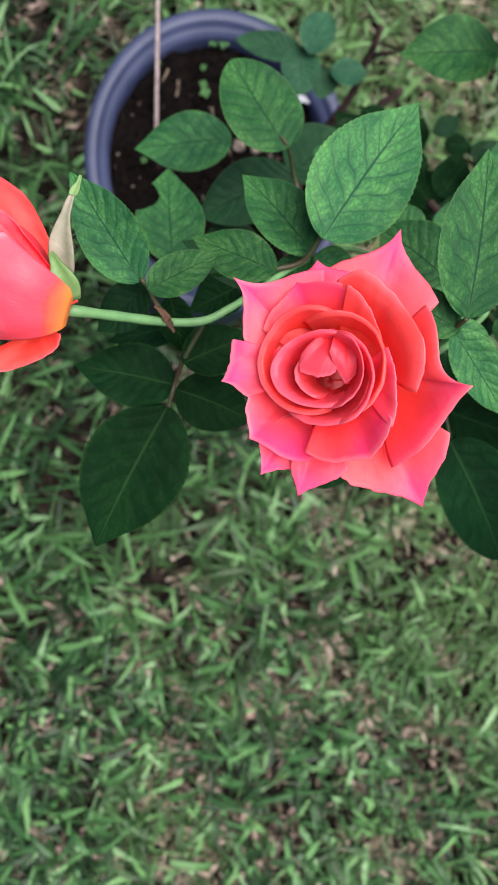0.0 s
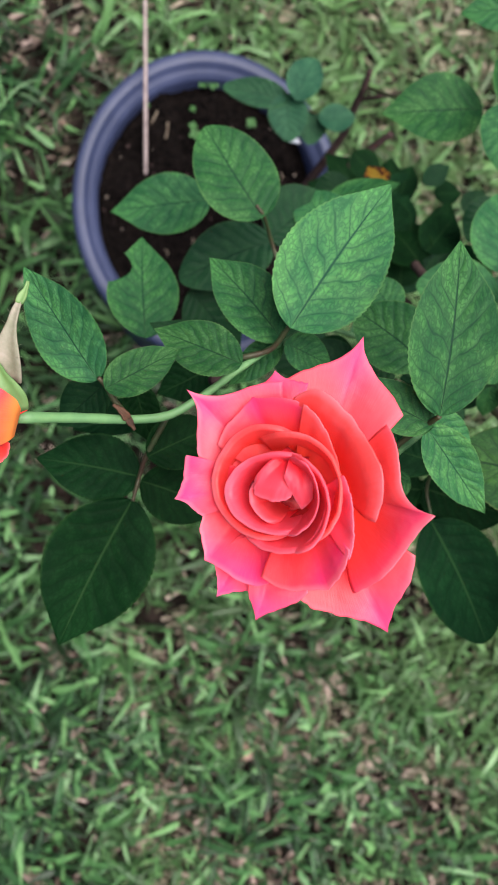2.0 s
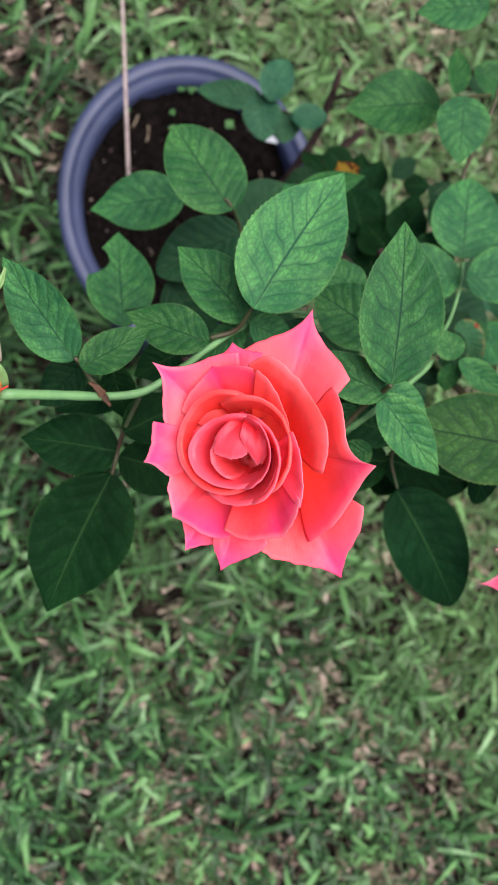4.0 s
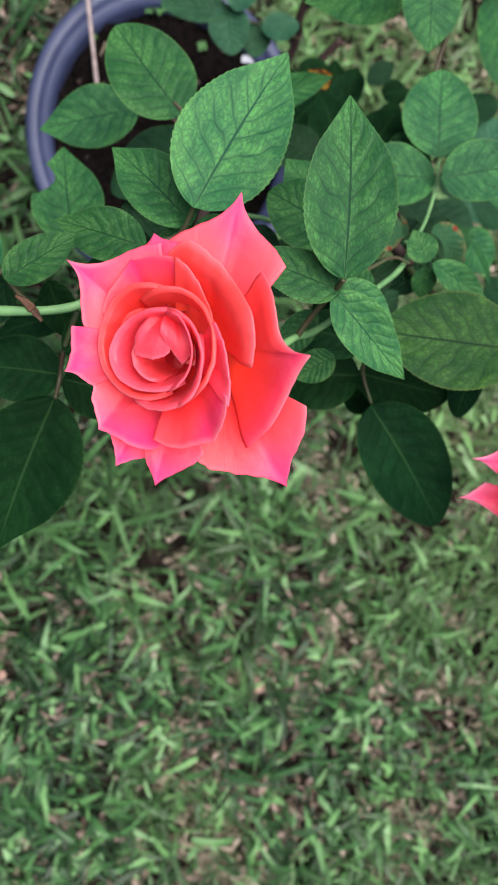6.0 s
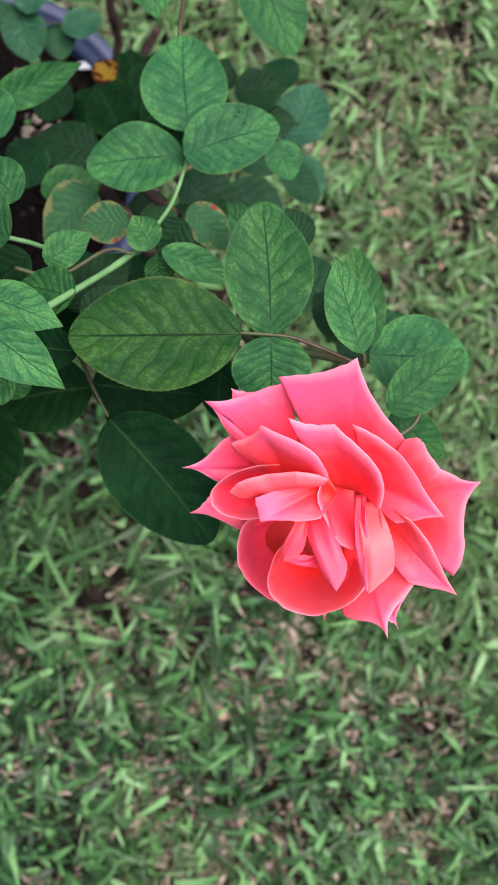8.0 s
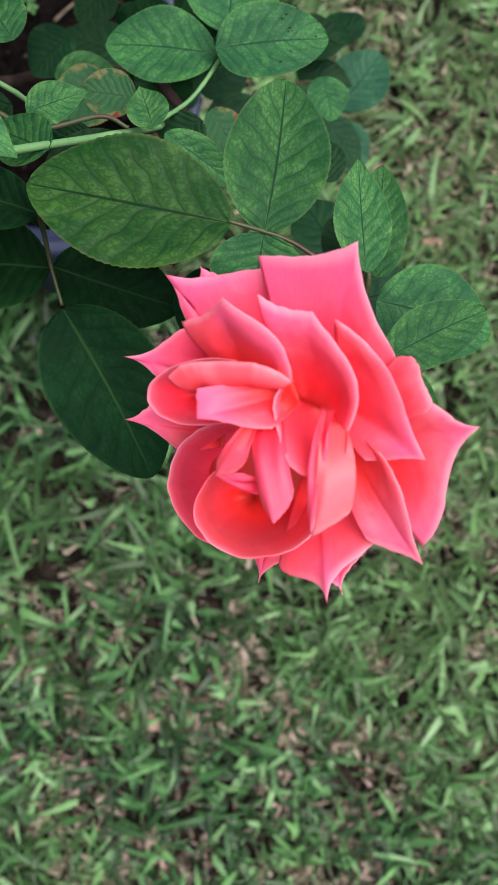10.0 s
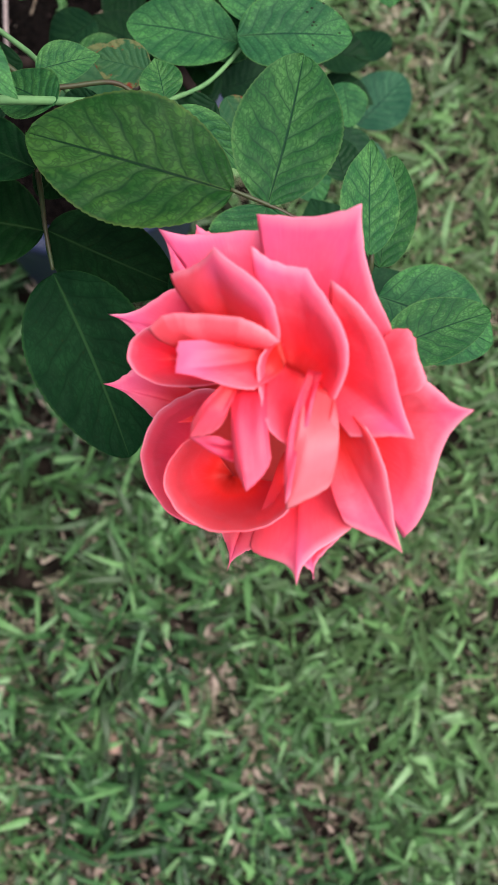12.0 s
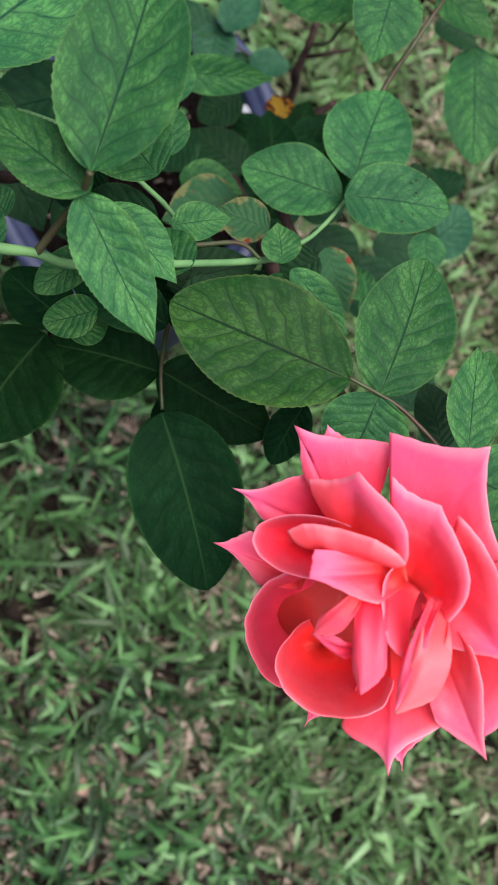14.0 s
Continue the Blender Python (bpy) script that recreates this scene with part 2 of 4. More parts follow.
def ground_material():
    m, n, l, b = material("lawn_soil", 0.95, 0.04)
    k = Nodes(m)
    obj = n.new("ShaderNodeTexCoord").outputs["Object"]
    # near soil is darkened to paint in the shade between the blades
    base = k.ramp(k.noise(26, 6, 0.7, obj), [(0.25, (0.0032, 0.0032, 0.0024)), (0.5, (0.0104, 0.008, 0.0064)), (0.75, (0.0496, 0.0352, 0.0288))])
    far = k.ramp(k.noise(40, 6, 0.75, obj), [(0.25, (0.0048, 0.0128, 0.0048)), (0.5, (0.024, 0.0496, 0.0176)), (0.75, (0.06, 0.096, 0.036))])
    far = k.mix(k.step(k.noise(1.3, 4, 0.6, obj), 0.5, 0.75), far, (0.0496, 0.0528, 0.0256))
    away = n.new("ShaderNodeVectorMath")
    away.operation = "DISTANCE"
    l.new(obj, away.inputs[0])
    away.inputs[1].default_value = (0.3, 0.12, 0.0)
    edge = k.math("ADD", away.outputs["Value"], k.math("MULTIPLY", k.noise(3.0, 4, 0.6, obj), 0.5))
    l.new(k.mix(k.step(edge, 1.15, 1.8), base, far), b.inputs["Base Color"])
    k.bump(k.noise(60, 5, 0.7, obj), 0.8, 0.01, b)
    return m


# coral and pink claws are painted very dark for the shade in the heart
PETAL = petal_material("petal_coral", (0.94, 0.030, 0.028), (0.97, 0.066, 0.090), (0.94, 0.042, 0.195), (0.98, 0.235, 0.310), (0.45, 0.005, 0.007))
# the rim's own pink is paled further to paint sky highlights on raised petals
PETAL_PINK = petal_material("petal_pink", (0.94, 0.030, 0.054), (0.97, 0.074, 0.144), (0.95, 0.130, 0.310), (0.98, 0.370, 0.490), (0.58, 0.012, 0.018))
PETAL_RED = petal_material("petal_red", (0.93, 0.026, 0.030), (0.95, 0.040, 0.055), (0.95, 0.060, 0.11), (0.98, 0.180, 0.24))
PETAL_CUP = petal_material("petal_cup", (0.95, 0.085, 0.095), (0.95, 0.070, 0.085), (0.96, 0.060, 0.10), (0.98, 0.36, 0.42), (0.96, 0.38, 0.06), 0.29)
PETAL_PALE = petal_material("petal_pale", (0.96, 0.10, 0.15), (0.97, 0.18, 0.25), (0.96, 0.12, 0.24), (0.98, 0.36, 0.44))
STEM = simple("young_stem", (0.095, 0.21, 0.085), (0.14, 0.28, 0.11), 60, 0.45, 0.15, 0.0005)
STALK = simple("leaf_stalk_green", (0.035, 0.060, 0.020), (0.045, 0.024, 0.015), 40, 0.5, 0.2, 0.0005)
BARK = simple("cane_bark", (0.022, 0.014, 0.014), (0.065, 0.042, 0.038), 45, 0.8, 0.5, 0.001)
SEPAL_PALE = simple("sepal_inside", (0.20, 0.20, 0.13), (0.36, 0.31, 0.25), 90, 0.6, 0.3, 0.0005, 0.2)
BRACT = simple("bract_brown", (0.040, 0.018, 0.010), (0.14, 0.066, 0.036), 90, 0.7, 0.4, 0.0005, 0.1)
SEPAL = simple("sepal", (0.095, 0.20, 0.055), (0.19, 0.30, 0.11), 50, 0.5, 0.2, 0.0005, 0.15)
POT_BLUE = simple("pot_plastic", (0.021, 0.028, 0.064), (0.036, 0.045, 0.096), 14, 0.48, 0.12, 0.0008)
SOIL = simple("potting_soil", (0.0008, 0.0006, 0.0006), (0.0120, 0.0085, 0.0075), 150, 0.95, 1.0, 0.010)
STAKE = simple("weathered_stake", (0.26, 0.20, 0.19), (0.42, 0.34, 0.32), 30, 0.85, 0.4, 0.0006, 0, (6, 6, 0.6))
TWIG = simple("dry_twig", (0.07, 0.05, 0.035), (0.20, 0.16, 0.12), 60, 0.9, 0.4, 0.0006)
GRIT = simple("pale_grit", (0.10, 0.075, 0.06), (0.30, 0.25, 0.21), 90, 0.8, 0.3, 0.0005)
SPROUT = simple("sprout_green", (0.035, 0.11, 0.03), (0.075, 0.19, 0.05), 80, 0.5, 0.1, 0.0005, 0.2)
GRASS, GROUND = grass_material(), ground_material()


# ---- mesh helpers ----
def mesh_of(name, verts, faces, mat, uvs=None, smooth=True):
    me = bpy.data.meshes.new(name)
    me.from_pydata(verts, [], faces)
    if uvs is not None:
        lay = me.uv_layers.new(name="UVMap")
        idx = np.empty(len(me.loops), dtype=np.int32)
        me.loops.foreach_get("vertex_index", idx)
        lay.data.foreach_set("uv", np.asarray(uvs, dtype=np.float32)[idx].ravel())
    me.polygons.foreach_set("use_smooth", [smooth] * len(me.polygons))
    me.materials.append(mat)
    me.update()
    return me


def child(name, me, parent, label="", m=None):
    ob = new(name, me)
    ob.parent = parent
    if m is not None:
        ob.matrix_local = m
    return tagged(ob, label)


def grid_faces(rows, cols, closed=False):
    out = []
    for r in range(rows - 1):
        for c in range(cols if closed else cols - 1):
            d = (c + 1) % cols
            out.append((r * cols + c, r * cols + d, (r + 1) * cols + d, (r + 1) * cols + c))
    return out


def spline(points, n):
    """n points on a Catmull-Rom line through the given ones."""
    p = [np.array(q, float) for q in points]
    p = [2 * p[0] - p[1], *p, 2 * p[-1] - p[-2]]
    out = []
    for s in np.linspace(0, len(p) - 3, n):
        i = min(int(s), len(p) - 4)
        t = s - i
        a, b, c, d = p[i:i + 4]
        out.append(0.5 * (2 * b + (c - a) * t + (2 * a - 5 * b + 4 * c - d) * t * t + (3 * b - a - 3 * c + d) * t ** 3))
    return out


def tube(name, points, r0, r1, mat, sides=8, steps=24, knots=0.0):
    """A tapered round stem along a line, closed at both ends."""
    line = spline(points, steps)
    verts, rng = [], random.Random(name + str(points[0]))
    for i, p in enumerate(line):
        d = Vector(line[min(i + 1, steps - 1)] - line[max(i - 1, 0)]).normalized()
        a = d.orthogonal().normalized() if i == 0 else (a - d * a.dot(d)).normalized()
        b = d.cross(a)
        r = r0 + (r1 - r0) * i / (steps - 1)
        r *= 1 + knots * rng.uniform(-1, 1)
        for k in range(sides):
            w = 2 * math.pi * k / sides
            verts.append(Vector(p) + r * (math.cos(w) * a + math.sin(w) * b))
    faces = grid_faces(steps, sides, True)
    faces += [tuple(range(sides))[::-1], tuple(range((steps - 1) * sides, steps * sides))]
    return mesh_of(name, verts, faces, mat)


def lathe(name, profile, mat, n=96):
    verts = [(r * math.cos(2 * math.pi * k / n), r * math.sin(2 * math.pi * k / n), z) for r, z in profile for k in range(n)]
    return mesh_of(name, verts, grid_faces(len(profile), n, True), mat)


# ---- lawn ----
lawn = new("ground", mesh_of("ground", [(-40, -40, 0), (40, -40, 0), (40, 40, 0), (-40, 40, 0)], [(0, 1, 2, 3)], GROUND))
tagged(lawn, "lawn soil with dry thatch under green grass", "ground", kind="structure")


def grass_sheet(x0, x1, y0, y1, count, seed, keep_out=None, fade=None, n=6):
    """Broad pointed blades arching out of small tufts, with dry thatch between them."""
    rng = np.random.default_rng(seed)
    verts, faces, uvs = [], [], []
    made = 0
    ss = np.linspace(0, 1, n)
    while made < count:
        cx, cy = rng.uniform(x0, x1), rng.uniform(y0, y1)
        if keep_out and math.hypot(cx - keep_out[0], cy - keep_out[1]) < keep_out[2]:
            continue
        if fade:
            q = math.hypot((cx - 0.3) / fade[0], (cy - 0.12) / fade[1]) + 0.25 * noise.noise((cx * 3.0, cy * 3.0, 6.0))
            if rng.random() < (q - 1.0) / 0.4:
                continue
        lush = 1.25 * noise.noise((cx * 14.0, cy * 14.0, 3.0)) + 0.8 * noise.noise((cx * 5.0, cy * 5.0, 8.0))
        # the growth is thinner and drier beyond the pot
        thin_growth = min(1.0, max(0.0, (cy + 0.6 * cx - 0.25) / 0.5))
        # and sparse, long and thin near bush and pot; the soil showing imitates shade
        sparse = min(1.0, max(0.0, (0.20 - cx) / 0.22)) * min(1.0, max(0.0, (cy + 0.36) / 0.25))
        if rng.random() < 0.5 * sparse:
            continue
        bare = lush - 0.12 * thin_growth + 0.25 * sparse < rng.uniform(-0.42, 0.16)
        turn0, tall = rng.uniform(0, 2 * math.pi), rng.uniform(0.6, 1.25)
        for q in range(rng.integers(9, 17) if bare else rng.integers(4, 9)):
            dead = rng.random() < (0.86 if bare else 0.20 + 0.16 * thin_growth)
            turn = turn0 + rng.normal(0, 1.1)
            if dead:
                length, wide, lift, z0 = rng.uniform(0.006, 0.032), rng.choice((0.0005, 0.0007, 0.0010, 0.0016, 0.0026, 0.0042)), rng.uniform(0.0, 0.5), rng.uniform(0.001, 0.022)
            else:
                length, wide = tall * rng.uniform(0.018, 0.070) * (1 + 0.5 * sparse), (rng.uniform(0.0006, 0.0016) if rng.random() < 0.30 + 0.2 * sparse else rng.uniform(0.0026, 0.0070))
                lift, z0 = rng.uniform(0.1, 1.1) * (1 + 0.4 * sparse), rng.uniform(0.0, 0.032)
            bx, by = cx + rng.normal(0, 0.010), cy + rng.normal(0, 0.010)
            twist, sag, bend = rng.normal(0, 0.8), rng.uniform(0.2, 1.0), rng.normal(0, 0.22)
            first = len(verts)
            px, py = bx, by
            for i in range(n):
                s = ss[i]
                a = turn + bend * s
                dx, dy = math.cos(a), math.sin(a)
                if i:
                    px, py = px + dx * length / (n - 1), py + dy * length / (n - 1)
                w = wide * min(1.0, 0.45 + 2.4 * s) * (1 - s) ** 0.7 * 1.15 + 0.0001
                h = z0 + length * (lift * s - sag * lift * s * s)
                tw = twist * (0.4 + s)
                for e in (-1, 0, 1):
                    verts.append((px - dy * w * e * math.cos(tw), py + dx * w * e * math.cos(tw), max(0.001, h + w * e * math.sin(tw) - (0.35 * w if e == 0 else 0))))
                    uvs.append((e, s * 0.9 + (2.0 if dead else 0.0)))
                if i:
                    j = first + 3 * (i - 1)
                    faces += [(j, j + 1, j + 4, j + 3), (j + 1, j + 2, j + 5, j + 4)]
            made += 1
    return mesh_of("grass", verts, faces, GRASS, uvs)


POT_X, POT_Y, POT_R, POT_H, OVAL = 0.1135, 0.350, 0.162, 0.385, 1.14
grass = new("grass", grass_sheet(-0.95, 1.55, -1.45, 1.7, 90000, 4, (POT_X, POT_Y, 0.12), (0.90, 1.14)))
tagged(grass, "broad-bladed green lawn grass with dry pink-brown thatch", "grass", kind="stuff")
meadow = new("grass", grass_sheet(-3.2, 3.8, -3.4, 3.6, 44000, 9, (0.3, 0.12, 0.8), (2.0, 2.0), 4))
tagged(meadow, "broad-bladed green lawn grass farther out", "grass", kind="stuff")

# ---- pot with soil, stake and litter ----
pot = new("flower_pot")
pot.location, pot.scale = (POT_X, POT_Y, 0.0), (1.0, OVAL, 1.0)
tagged(pot, "slightly oval blue-grey plastic flower pot on the lawn", "flower pot")
R, H = POT_R, POT_H
child("body", lathe("body", [(0.0, 0.003), (R * 0.82, 0.003), (R * 0.84, 0.010), (R * 0.90, H - 0.055), (R * 0.905, H - 0.046),
                             (R * 0.865, H - 0.046), (R * 0.81, 0.02), (0.0, 0.02)], POT_BLUE), pot)
child("rim", lathe("rim", [(R * 0.905, H - 0.052), (R * 0.975, H - 0.050), (R * 0.99, H - 0.040), (R, H - 0.010), (R * 0.994, H - 0.003), (R * 0.97, H),
                           (R * 0.925, H - 0.0005), (R * 0.905, H - 0.002), (R * 0.898, H - 0.006), (R * 0.872, H - 0.008), (R * 0.838, H - 0.011), (R * 0.822, H - 0.016), (R * 0.815, H - 0.045)], POT_BLUE), pot, "thick rolled rim")


def soil_mesh(radius):
    rings, n = 80, 190
    verts, faces = [(0, 0, 0)], []
    for i in range(1, rings + 1):
        for k in range(n):
            a, r = 2 * math.pi * k / n, radius * i / rings
            x, y = r * math.cos(a), r * math.sin(a)
            z = 0.013 * noise.fractal((x * 22, y * 22, 1.0), 0.8, 2.0, 5) + 0.004 * noise.noise((x * 160, y * 160, 5.0)) + 0.0035 * max(0.0, noise.noise((x * 330, y * 330, 9.0)))
            verts.append((x, y, z))
    for k in range(n):
        faces.append((0, 1 + k, 1 + (k + 1) % n))
    for i in range(rings - 1):
        for k in range(n):
            a, b = 1 + i * n, 1 + (i + 1) * n
            d = (k + 1) % n
            faces.append((a + k, b + k, b + d, a + d))
    return mesh_of("soil", verts, faces, SOIL)


SOIL_Z = POT_H - 0.034
soil = new("soil", soil_mesh(POT_R * 0.852))
soil.location, soil.scale = (POT_X, POT_Y, SOIL_Z), (1.0, OVAL, 1.0)
tagged(soil, "dark crumbly potting soil filling the flower pot", "soil", kind="stuff")

stake = new("plant_stake", tube("plant_stake", [(0.0375, 0.385, SOIL_Z - 0.02), (0.0372, 0.412, 0.362), (0.0365, 0.517, 0.420), (0.0350, 0.640, 0.490)], 0.0025, 0.0021, STAKE, 10, 30, 0.06))
tagged(stake, "thin weathered pinkish-grey dry stick leaning in the pot", "plant stake")

# ---- rose bush ----
bush = new("rose_bush")
bush.location = (0.19, 0.33, SOIL_Z - 0.03)
tagged(bush, "rose bush with coral-pink blooms and dark green serrated leaves", "rose bush")
bpy.context.view_layer.update()
HOME = Matrix.Translation(-Vector(bush.location))


def leaf_mesh(name, seed, mat, notch=False, blunt=False):
    """A serrated leaf of length 1 and width 1, base at the origin, tip along +y, faces up."""
    rng = random.Random(seed)
    teeth, per, cols = 25, 3, 11
    rows = teeth * per + 1
    fold, droop, wave, ph = rng.uniform(0.05, 0.16), rng.uniform(0.02, 0.13), rng.uniform(0.010, 0.028), rng.uniform(0, 6)
    lean, fat = rng.uniform(-0.035, 0.035), rng.uniform(0.70, 0.82)
    verts, uvs = [], []
    for r in range(rows):
        s = r / (rows - 1)
        if blunt:
            w = 0.5 * max(0.0, math.sin(math.pi * s ** (fat + 0.10))) ** 0.60
        else:
            w = 0.5 * max(0.0, math.sin(math.pi * s ** fat)) ** 0.76
            if s > 0.72:
                w *= 1 - 0.42 * ((s - 0.72) / 0.28) ** 1.3
        tooth = 1 + ((0.026 if blunt else 0.038) * ((r % per) / per) - 0.010) * min(1, s * 6)
        for c in range(cols):
            u = 2 * c / (cols - 1) - 1
            edge = tooth if abs(u) > 0.99 else 1.0
            x = u * w * edge
            if notch and u < 0 and 0.55 < s < 0.81:
                x = max(x, -w * (1 - 0.64 * math.sin(math.pi * (s - 0.55) / 0.26) ** 0.6))
            z = fold * abs(x) - droop * s * s + wave * math.sin(9 * s + ph + 2 * u) * abs(u) ** 2
            z += 0.004 * math.sin(2 * math.pi * (8.5 * s - 1.9 * abs(u) ** 0.8)) * min(1, abs(u) * 3) * (1 - abs(u) ** 4)
            x += lean * math.sin(math.pi * s)
            verts.append((x, s, z))
            uvs.append((u, s))
    me = mesh_of(name, verts, grid_faces(rows, cols), mat, uvs)
    return me


LEAF_MESH = {(kind, blunt): [leaf_mesh("leaf", 20 * j + i + 10 * blunt, mat, kind == "notched", blunt) for i in range(4)]
             for j, (kind, mat) in enumerate(LEAF.items()) for blunt in (False, True)}
LEAF_LABEL = {"shaded": "dark blue-green older leaf with the bush's shade in its colour", "old": "ageing leaf with yellowed, red-burnt edges", "yellow": "yellowed leaf with a brown spot",
              "notched": "leaf with a bite out of its edge", "pale": "light green leaf with a dark vein net", "spotted": "green leaf with black specks near its tip", "sprig": "small blue-green leaf of a low sprig"}
leaf_count = [0]


def grow_leaves(kind, rows, blunt=False):
    """Rows of base, tip, width and sideways roll in degrees."""
    for base, tip, width, roll in rows:
        b, t = Vector(base), Vector(tip)
        y = (t - b)
        length = y.length
        y.normalize()
        up = Vector((0, 0, 1))
        x = y.cross(up).normalized()
        z = x.cross(y)
        turn = Matrix((x, y, z)).transposed().to_4x4()
        i = leaf_count[0]
        leaf_count[0] += 1
        jig = ((i * 37) % 11 - 5) * 1.2
        m = Matrix.Translation(b) @ turn @ pose(0, 0, 0, 0, roll + jig, 0) @ Matrix.Diagonal((width, length, (width + length) / 2, 1))
        child("leaf", LEAF_MESH[kind, blunt][i % 4], bush, LEAF_LABEL.get(kind, ""), HOME @ m)


# ---- leaves begin ----
grow_leaves("green", [
    ((0.007, 0.079, 1.000), (-0.026, 0.128, 1.005), 0.029, -8),
    ((0.078, 0.232, 0.775), (0.006, 0.224, 0.770), 0.044, 0),
    ((0.097, 0.103, 0.965), (0.061, 0.147, 0.960), 0.033, 0),
    ((0.010, 0.075, 1.003), (0.044, 0.094, 1.003), 0.020, 0),
    ((0.098, 0.102, 0.965), (0.124, 0.091, 0.960), 0.020, 0),
    ((0.098, 0.105, 0.955), (0.071, 0.082, 0.950), 0.017, 0),
    ((0.158, 0.062, 1.020), (0.165, 0.138, 1.035), 0.041, 0),
    ((0.158, 0.058, 1.012), (0.115, 0.079, 1.012), 0.023, 0),
    ((0.270, 0.293, 0.810), (0.197, 0.289, 0.810), 0.052, 0),
    ((0.275, 0.284, 0.843), (0.272, 0.237, 0.840), 0.041, 0),
    ((0.270, 0.286, 0.840), (0.279, 0.328, 0.830), 0.018, 0),
    ((0.303, 0.358, 0.830), (0.251, 0.357, 0.820), 0.034, 0),
])
grow_leaves("green", [
    ((0.239, 0.087, 0.890), (0.238, 0.069, 0.880), 0.016, 0),
    ((0.290, 0.079, 0.860), (0.288, 0.113, 0.850), 0.016, 45),
    ((0.177, 0.169, 0.780), (0.219, 0.167, 0.780), 0.030, 0),
    ((0.159, 0.230, 0.785), (0.223, 0.250, 0.770), 0.024, 35),
    ((0.165, 0.201, 0.800), (0.141, 0.240, 0.790), 0.041, 0),
    ((0.340, -0.023, 0.900), (0.369, -0.054, 0.890), 0.024, 0),
    ((0.306, 0.329, 0.790), (0.356, 0.307, 0.790), 0.030, 0),
    ((0.195, 0.066, 0.930), (0.168, 0.081, 0.920), 0.026, 0),
    ((0.121, 0.065, 0.950), (0.109, 0.072, 0.950), 0.016, 0),
    ((0.176, 0.127, 0.900), (0.159, 0.154, 0.900), 0.026, 0),
    ((0.128, 0.041, 0.985), (0.115, 0.063, 0.980), 0.010, 20),
    ((0.128, 0.041, 0.975), (0.107, 0.034, 0.970), 0.012, 0),
])
grow_leaves("green", [
    ((0.150, 0.028, 0.930), (0.167, 0.039, 0.920), 0.017, 0),
    ((0.301, 0.112, 0.800), (0.287, 0.133, 0.800), 0.019, 0),
])
grow_leaves("notched", [
    ((0.030, 0.120, 0.850), (0.028, 0.187, 0.840), 0.045, 0),
])
grow_leaves("green", [
    ((0.103, 0.195, 0.860), (0.068, 0.254, 0.860), 0.052, 0),
    ((0.280, 0.025, 0.956), (0.290, 0.086, 0.956), 0.041, 0),
    ((0.280, 0.025, 0.955), (0.274, -0.007, 0.950), 0.037, 0),
    ((0.328, 0.012, 0.935), (0.335, 0.062, 0.930), 0.024, 0),
    ((0.276, 0.171, 0.826), (0.286, 0.232, 0.826), 0.053, 0),
    ((0.269, 0.154, 0.837), (0.211, 0.160, 0.837), 0.042, 0),
    ((0.349, 0.307, 0.770), (0.365, 0.232, 0.765), 0.049, 0),
    ((0.332, -0.021, 0.930), (0.375, -0.001, 0.935), 0.026, 0),
    ((0.336, 0.010, 0.900), (0.390, -0.006, 0.900), 0.044, 0),
    ((0.175, 0.093, 0.955), (0.139, 0.122, 0.950), 0.038, 0),
    ((0.308, 0.131, 0.780), (0.328, 0.100, 0.770), 0.031, 0),
], True)
grow_leaves("green", [
    ((0.275, 0.192, 0.800), (0.253, 0.173, 0.790), 0.035, 0),
    ((0.335, 0.170, 0.780), (0.341, 0.144, 0.780), 0.025, 0),
], True)
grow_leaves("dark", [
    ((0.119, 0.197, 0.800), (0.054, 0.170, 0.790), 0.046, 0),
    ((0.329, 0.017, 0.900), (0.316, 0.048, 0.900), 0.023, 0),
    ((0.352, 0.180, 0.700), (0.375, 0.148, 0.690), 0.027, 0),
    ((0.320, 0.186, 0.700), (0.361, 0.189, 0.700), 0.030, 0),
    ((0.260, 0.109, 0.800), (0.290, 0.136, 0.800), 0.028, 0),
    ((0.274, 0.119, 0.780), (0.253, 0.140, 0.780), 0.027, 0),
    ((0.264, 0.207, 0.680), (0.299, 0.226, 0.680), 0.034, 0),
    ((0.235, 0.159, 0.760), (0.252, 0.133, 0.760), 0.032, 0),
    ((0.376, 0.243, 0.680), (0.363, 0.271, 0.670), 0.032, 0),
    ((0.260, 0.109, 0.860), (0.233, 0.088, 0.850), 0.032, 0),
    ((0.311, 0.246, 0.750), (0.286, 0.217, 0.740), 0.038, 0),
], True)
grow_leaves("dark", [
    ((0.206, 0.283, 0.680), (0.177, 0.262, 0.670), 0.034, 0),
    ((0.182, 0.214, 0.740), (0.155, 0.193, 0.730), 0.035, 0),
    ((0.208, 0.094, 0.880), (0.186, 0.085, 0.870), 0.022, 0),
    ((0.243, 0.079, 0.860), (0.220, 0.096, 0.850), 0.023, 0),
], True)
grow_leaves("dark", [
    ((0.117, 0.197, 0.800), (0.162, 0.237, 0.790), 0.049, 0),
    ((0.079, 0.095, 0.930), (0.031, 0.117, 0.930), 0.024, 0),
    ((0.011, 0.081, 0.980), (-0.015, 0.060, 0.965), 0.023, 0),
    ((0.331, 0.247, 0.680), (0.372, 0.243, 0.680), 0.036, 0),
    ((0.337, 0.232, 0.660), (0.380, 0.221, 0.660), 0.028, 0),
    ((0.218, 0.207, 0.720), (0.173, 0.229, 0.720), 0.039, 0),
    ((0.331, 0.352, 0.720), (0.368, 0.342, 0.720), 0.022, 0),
])
